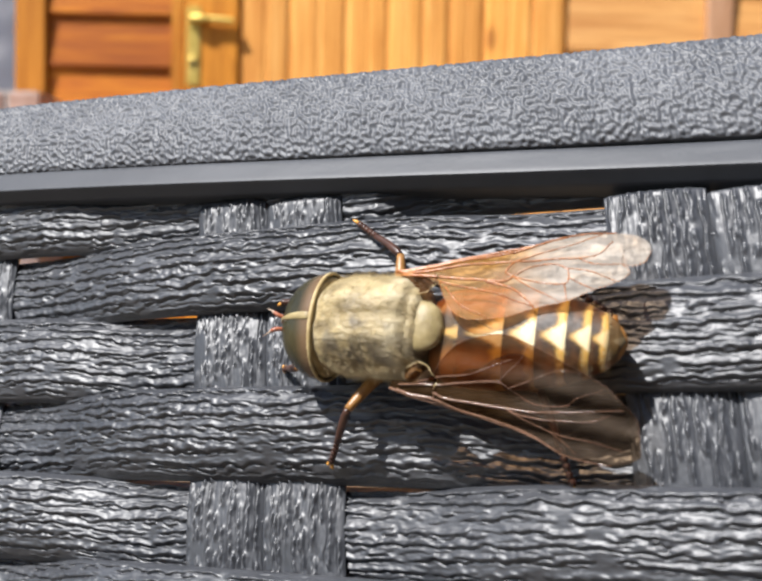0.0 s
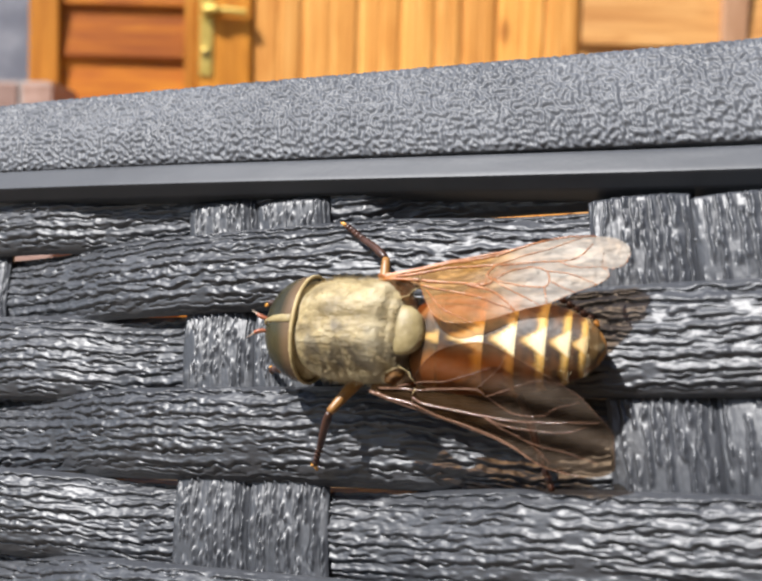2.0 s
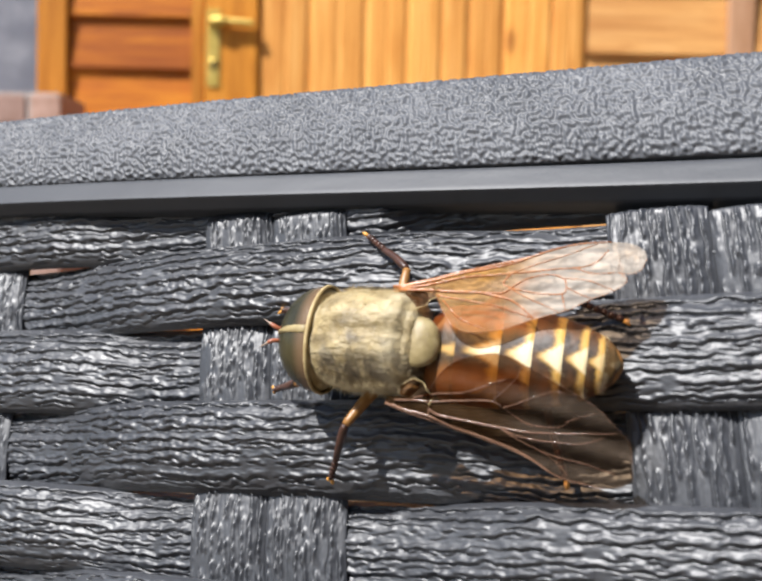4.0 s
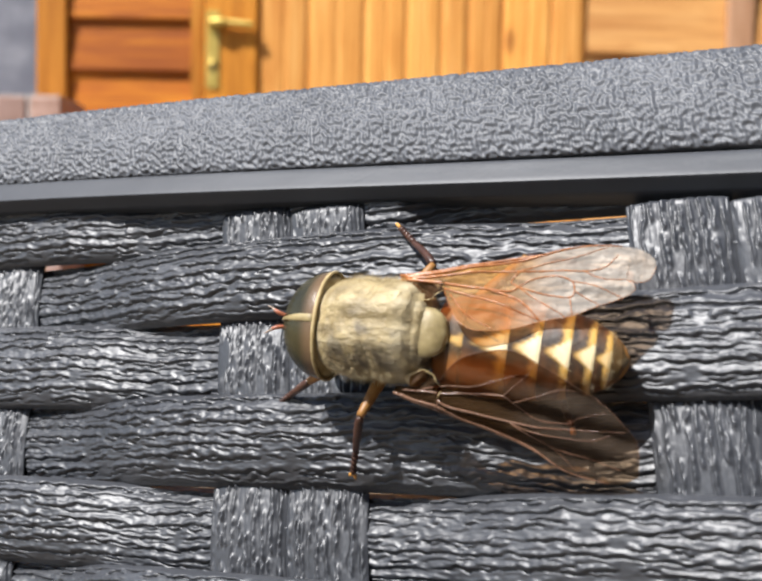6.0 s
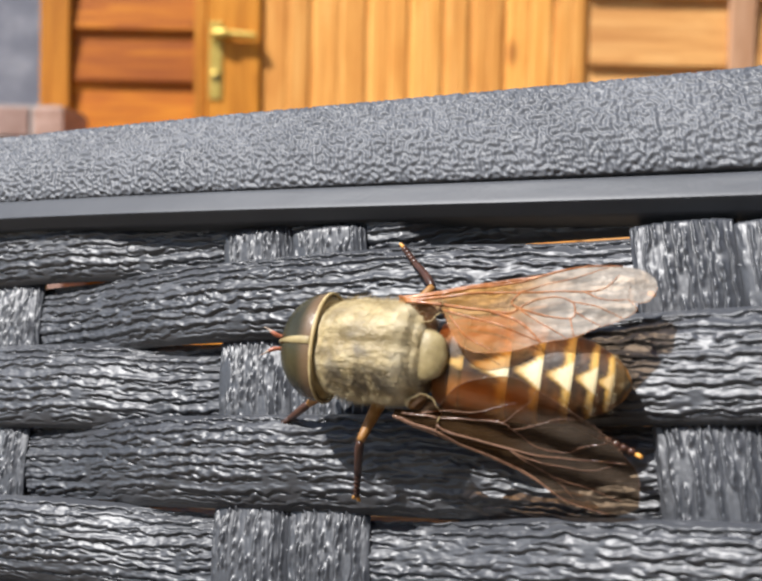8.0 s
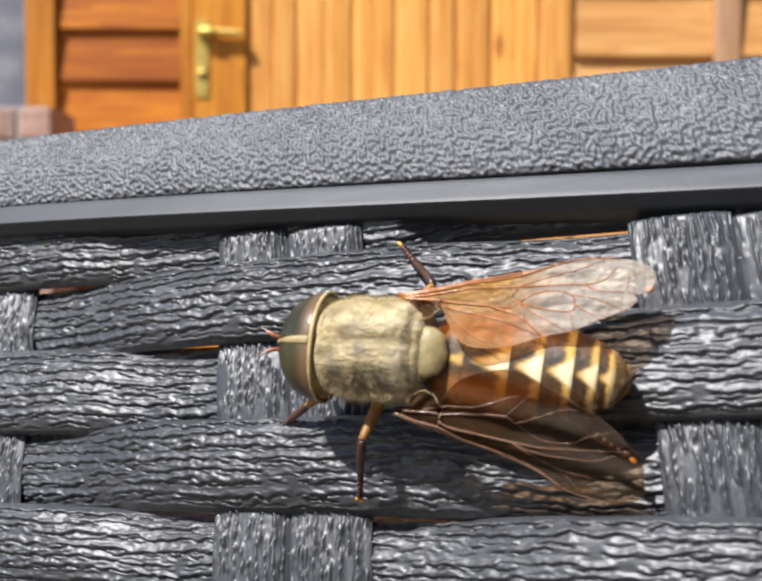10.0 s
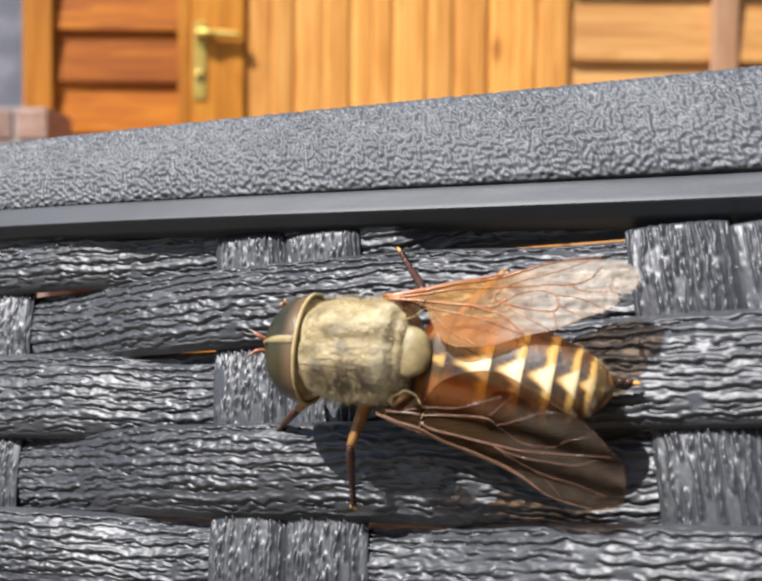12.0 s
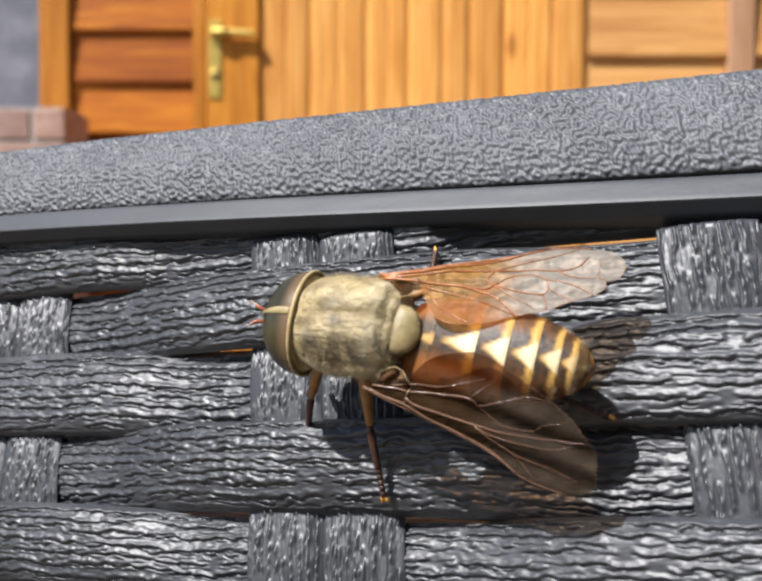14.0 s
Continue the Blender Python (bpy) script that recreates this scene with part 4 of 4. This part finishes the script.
LEGS = {  # hip in fly space, thigh and shin lengths, side
    "front_l": ((-6.0, -1.7, 1.5), 3.5, 3.9, -1), "front_r": ((-6.0, 1.7, 1.5), 3.5, 3.9, 1),
    "mid_l": ((-3.0, -2.0, 1.3), 3.9, 4.9, -1), "mid_r": ((-3.0, 2.0, 1.3), 3.5, 4.9, 1),
    "hind_l": ((1.5, -1.6, 1.1), 5.4, 5.9, -1), "hind_r": ((1.5, 1.6, 1.1), 5.4, 5.9, 1),
}


def fly_leg(fly, key):
    hip, thigh, shin, side = LEGS[key]
    V, Fs = tube(smooth_line([(0, 0, 0), (thigh * 0.5, 0, 0.10), (thigh, 0, 0)], 14), np.interp(np.linspace(0, 1, 14), [0, 0.3, 0.85, 1], [0.36, 0.44, 0.31, 0.25]), 12)
    leg = mesh_object("leg", np.array(V) * MM, Fs, TAN_LEG, fly)
    t_end = shin * 0.60
    pieces = [tube(smooth_line([(0, 0, 0), (t_end * 0.5, 0, 0.08), (t_end, 0, 0)], 12), np.interp(np.linspace(0, 1, 12), [0, 0.2, 1], [0.21, 0.29, 0.22]), 10)]
    n = 5
    for i in range(n):
        a, b = t_end + (shin - t_end) * i / n, t_end + (shin - t_end) * (i + 0.93) / n
        pieces.append(tube([(a, 0, 0), (a + 0.3 * (b - a), 0, 0.02), (b, 0, 0)], [0.16, 0.23, 0.19], 8))
    for y in (0.16, -0.16):
        pieces.append(tube(smooth_line([(shin - 0.1, 0, 0), (shin + 0.2, y, 0), (shin + 0.42, y * 1.6, -0.05)], 6), [0.06, 0.11, 0.13, 0.13, 0.10, 0.04], 8))
    V, Fs, I = joined(pieces)
    idx = [1 if i > n else 0 for i in I]
    sh = mesh_object("shin", np.array(V) * MM, Fs, [DARK_LEG, FOOT], leg, index=idx, label="dark shin with an orange foot pad")
    rng = np.random.RandomState(len(key) + side)
    q, nn = [], []
    for _ in range(150):
        x, g = rng.uniform(0.2, shin), rng.uniform(0, 6.28)
        nrm = np.array([0, math.cos(g), math.sin(g)])
        q.append(np.array([x, 0, 0]) + 0.15 * nrm)
        nn.append(nrm)
    hairs(leg, [np.array([x * thigh / shin, a * 1.6, b * 1.6]) for x, a, b in q], nn, 0.22, 0.008, (0.6, 0, 0), 5, "bristles", DARK_LEG)
    return leg, sh


def axes(x_way, up):
    x = x_way.normalized()
    y = up.cross(x).normalized()
    return Matrix((x, y, x.cross(y))).transposed().to_4x4()


def leg_poses(key, foot):
    """Thigh and shin poses (in the fly's and the thigh's space) that put the foot at a place in fly space, in millimetres."""
    hip, a, b, side = LEGS[key]
    hip = Vector(hip)
    way = foot - hip
    d = min(max(way.length, abs(a - b) + 0.2), a + b - 0.05)
    way.normalize()
    out = Vector((0.0, side * 0.35, 1.0))
    if key == "mid_r":
        out = Vector((0.7, 0.0, 0.12))
    if key.startswith("hind"):
        out = Vector((0.0, 0.6, 0.35)) if side > 0 else Vector((0.4, 0.7, 0.1))
    out = (out - way * out.dot(way)).normalized()
    ca = (a * a + d * d - b * b) / (2 * a * d)
    knee = hip + way * (a * ca) + out * (a * math.sqrt(max(1 - ca * ca, 0)))
    foot = hip + way * d
    m1 = Matrix.Translation(hip * MM) @ axes(knee - hip, out)
    m2 = Matrix.Translation(knee * MM) @ axes(foot - knee, out)
    return m1, m1.inverted() @ m2


# ---- movement of the fly ----
# seconds; shift along u, v, n in millimetres; turns about u, v, n in degrees
FLY_ROWS = [
    (0, 0.00, 0.00, 0.00, 0.00, 0.00, 0.00),
    (0.5, 0.01, -0.03, 0.01, 0.07, -0.37, -0.34),
    (1, 0.03, -0.03, 0.02, -0.16, -0.24, 0.19),
    (1.5, 0.01, -0.03, -0.00, -0.17, -0.51, 0.03),
    (2, -0.09, -0.05, 0.05, 0.04, 0.38, -0.03),
    (2.5, -0.14, -0.06, 0.01, 0.17, 0.02, -0.20),
    (3, -0.05, -0.01, 0.02, 0.52, -0.07, 0.06),
    (3.2, -0.01, -0.04, 0.02, 0.29, 0.04, -0.15),
    (5.5, -1.19, 0.42, 0.61, 4.15, 4.35, -1.06),
    (6, -1.28, 0.44, 0.52, 4.92, 4.48, -1.59),
    (6.5, -1.33, 0.45, 0.74, 4.70, 4.88, -0.86),
    (7, -1.44, 0.53, 0.58, 4.36, 4.90, -0.42),
    (7.5, -1.38, 0.38, 0.83, 5.32, 5.33, -1.09),
    (10, -1.53, 0.60, 0.68, 5.02, 5.64, -0.62),
    (10.5, -1.56, 0.59, 0.63, 4.82, 5.86, -0.44),
    (11, -1.65, 0.67, 0.45, 5.04, 5.53, -0.54),
    (11.5, -1.69, 0.55, 0.82, 3.78, 4.52, -0.39),
    (12, -2.02, 0.68, 1.30, 2.38, 4.03, -0.56),
    (12.5, -2.53, 1.03, 1.68, 2.40, 6.88, -1.25),
    (13, -3.53, 1.17, 1.77, 0.59, 6.68, -1.70),
    (13.5, -4.46, 1.55, 1.73, 1.55, 7.27, -2.15),
    (14, -4.74, 1.63, 2.17, -1.48, 4.10, -4.04),
]
# abdomen: lift and swing, degrees
ABDOMEN_ROWS = [
    (0, 0.5, 0.0),
    (1, 1.5, 0.1),
    (2, 1.8, 0.7),
    (3, 2.0, 0.6),
    (5.5, 1.0, -2.5),
    (6, 0.7, -2.3),
    (6.5, 1.2, -3.0),
    (7, 3.3, -3.1),
    (7.5, 2.0, -2.2),
    (10, 1.3, -3.7),
    (10.5, 1.2, -4.0),
    (11, 2.5, -3.7),
    (11.5, 2.9, -4.4),
    (12, 0.1, -6.2),
    (12.5, 0.2, -4.7),
    (13, 1.9, -2.8),
    (13.5, -0.2, -3.7),
    (14, 0.2, -3.3),
]
# wing spread from the body's axis and droop, degrees: the wing towards the rail, then the lower one
WING_ROWS = [
    (0, 10.2, 8.0, -15.5, 11.0),
    (1, 11.1, 8.0, -17.6, 10.4),
    (2, 11.4, 8.3, -16.8, 10.8),
    (3, 12.3, 8.3, -16.5, 9.8),
    (5.5, 14.2, 8.0, -15.6, 11.1),
    (6, 9.7, 8.0, -17.5, 10.9),
    (6.5, 14.2, 7.9, -20.1, 11.0),
    (6.65, 14.2, 7.9, -19.9, 11.0),
    (6.8, 22.0, 7.5, -27.0, 11.0),
    (7, 17.2, 7.7, -20.0, 11.0),
    (7.5, 11.1, 7.9, -17.4, 10.8),
    (7.7, 10.0, 8.0, -19.0, 11.0),
    (9.8, 10.5, 8.0, -19.5, 11.0),
    (10, 10.0, 7.8, -18.5, 10.7),
    (10.5, 9.4, 7.9, -17.7, 10.7),
    (10.8, 9.6, 8.0, -20.5, 11.0),
    (11, 11.2, 7.9, -30.2, 11.2),
    (11.1, 17.7, 7.5, -32.0, 11.0),
    (11.2, 27.5, 9.5, -35.3, 10.0),
    (11.3, 25.5, 9.5, -39.5, 9.5),
    (11.4, 19.0, 8.5, -37.0, 10.0),
    (11.5, 10.6, 7.9, -31.2, 10.9),
    (11.6, 11.0, 8.2, -21.0, 11.0),
    (12, 10.4, 8.1, -19.3, 11.2),
    (12.5, 10.2, 7.5, -19.4, 10.7),
    (13, 13.4, 8.1, -19.2, 11.5),
    (13.5, 13.1, 9.8, -20.1, 12.9),
    (14, 13.0, 11.7, -19.8, 13.7),
]
# feet on the weave: u, v, n in millimetres
FEET = {
    "mid_r": [(0, -0.85, -0.1, 1.9), (3.2, -0.8, -0.15, 1.9), (5.3, 0.55, 0.05, 1.9), (14, 0.95, 0.1, 1.9)],
    "mid_l": [(0, -1.4, -16.4, 1.9), (3.2, -1.35, -16.45, 1.9), (5.3, -1.5, -16.6, 1.9), (11, -1.15, -16.6, 1.9), (14, -1.8, -16.8, 1.9)],
    "front_l": [(0, -6.2, -9.9, 0.9), (3.2, -6.2, -9.9, 0.9), (5.3, -8.95, -12.4, 1.4), (10, -8.5, -12.35, 1.4), (14, -8.45, -12.25, 1.4)],
    "front_r": [(0, -6.95, -5.15, 1.2), (3.2, -7.0, -5.15, 1.2), (5.3, -7.4, -4.2, 1.4), (11.5, -7.6, -4.0, 1.4), (12.3, -9.8, -1.3, 1.9), (12.8, -9.8, -1.3, 1.9), (14, -9.6, -3.0, 1.9)],
    "hind_l": [(0, 14.35, -17.55, 1.6), (3.2, 14.3, -17.6, 1.6), (5.3, 12.5, -14.0, 2.6), (7.0, 14.0, -13.6, 2.6), (7.5, 16.9, -13.9, 2.2), (10.0, 16.0, -14.3, 2.2), (10.7, 16.9, -13.9, 2.2),
               (11.1, 13.0, -13.0, 2.6), (11.3, 13.0, -12.0, 2.6), (11.6, 15.5, -10.2, 2.6), (12, 16.6, -9.6, 2.6), (12.2, 16.7, -8.8, 3.0), (13, 14.6, -11.4, 2.2), (14, 13.7, -11.8, 2.2)],
    "hind_r": [(0, 16.6, -7.6, 2.0), (3.2, 16.6, -7.6, 2.0), (5.5, 17.4, -4.3, 2.6), (6.5, 15.0, -5.0, 2.6), (7.0, 15.0, -5.0, 2.6), (7.5, 17.4, -4.4, 2.6), (10.6, 17.1, -4.6, 2.6),
               (11.0, 16.0, -4.4, 2.6), (11.3, 14.5, -5.0, 2.8), (11.6, 12.6, -6.6, 2.2), (12.0, 11.3, -7.6, 1.9), (14, 8.5, -8.6, 1.9)],
}
WING_HINGE = {1: Vector((-1.8, 3.15, 4.3)), -1: Vector((-1.36, -3.5, 3.9))}


def between(rows, t):
    """The values of timed rows at t."""
    ts = [r[0] for r in rows]
    return [float(np.interp(t, ts, [r[k] for r in rows])) for k in range(1, len(rows[0]))]


def fly_pose(t):
    x, y, z, rx, ry, rz = between(FLY_ROWS, t)
    return PANEL @ Matrix.Translation((FLY_AT + Vector((x, y, z))) * MM) @ pose(0, 0, 0, rx, ry, rz) @ FLY_HOME


def horse_fly():
    fly = new("horse_fly")
    tagged(fly, "large brown and gold horse fly resting on the weave", "insect")
    fly_thorax(fly)
    fly_head(fly)
    body = fly_abdomen(fly)
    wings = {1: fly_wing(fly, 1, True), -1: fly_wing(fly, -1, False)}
    legs = {k: fly_leg(fly, k) for k in LEGS}
    return fly, body, wings, legs


def motions():
    walk(fly, [(r[0], fly_pose(r[0])) for r in FLY_ROWS])
    walk(body, [(t, Matrix.Translation(ABDOMEN_AT * MM) @ pose(0, 0, 0, 0, lift, swing)) for t, lift, swing in ABDOMEN_ROWS])
    for side in (1, -1):
        rows = []
        for t, *spread in WING_ROWS:
            yaw, lift = spread[:2] if side == 1 else spread[2:]
            rows.append((t, Matrix.Translation(WING_HINGE[side] * MM) @ pose(0, 0, 0, 0, lift, yaw) @ pose(0, 0, 0, -17 if side > 0 else 27)))
        walk(wings[side], rows)
    for key, (leg, shin) in legs.items():
        ts = sorted({r[0] for r in FLY_ROWS} | {r[0] for r in FEET[key]})
        first, second = [], []
        for t in ts:
            foot = fly_pose(t).inverted() @ (PANEL @ (Vector(between(FEET[key], t)) * MM))
            m1, m2 = leg_poses(key, foot / MM)
            first.append((t, m1))
            second.append((t, m2))
        walk(leg, first)
        walk(shin, second)


setting()
cabin()
far_wall()
woven_panel()
fly, body, wings, legs = horse_fly()
motions()
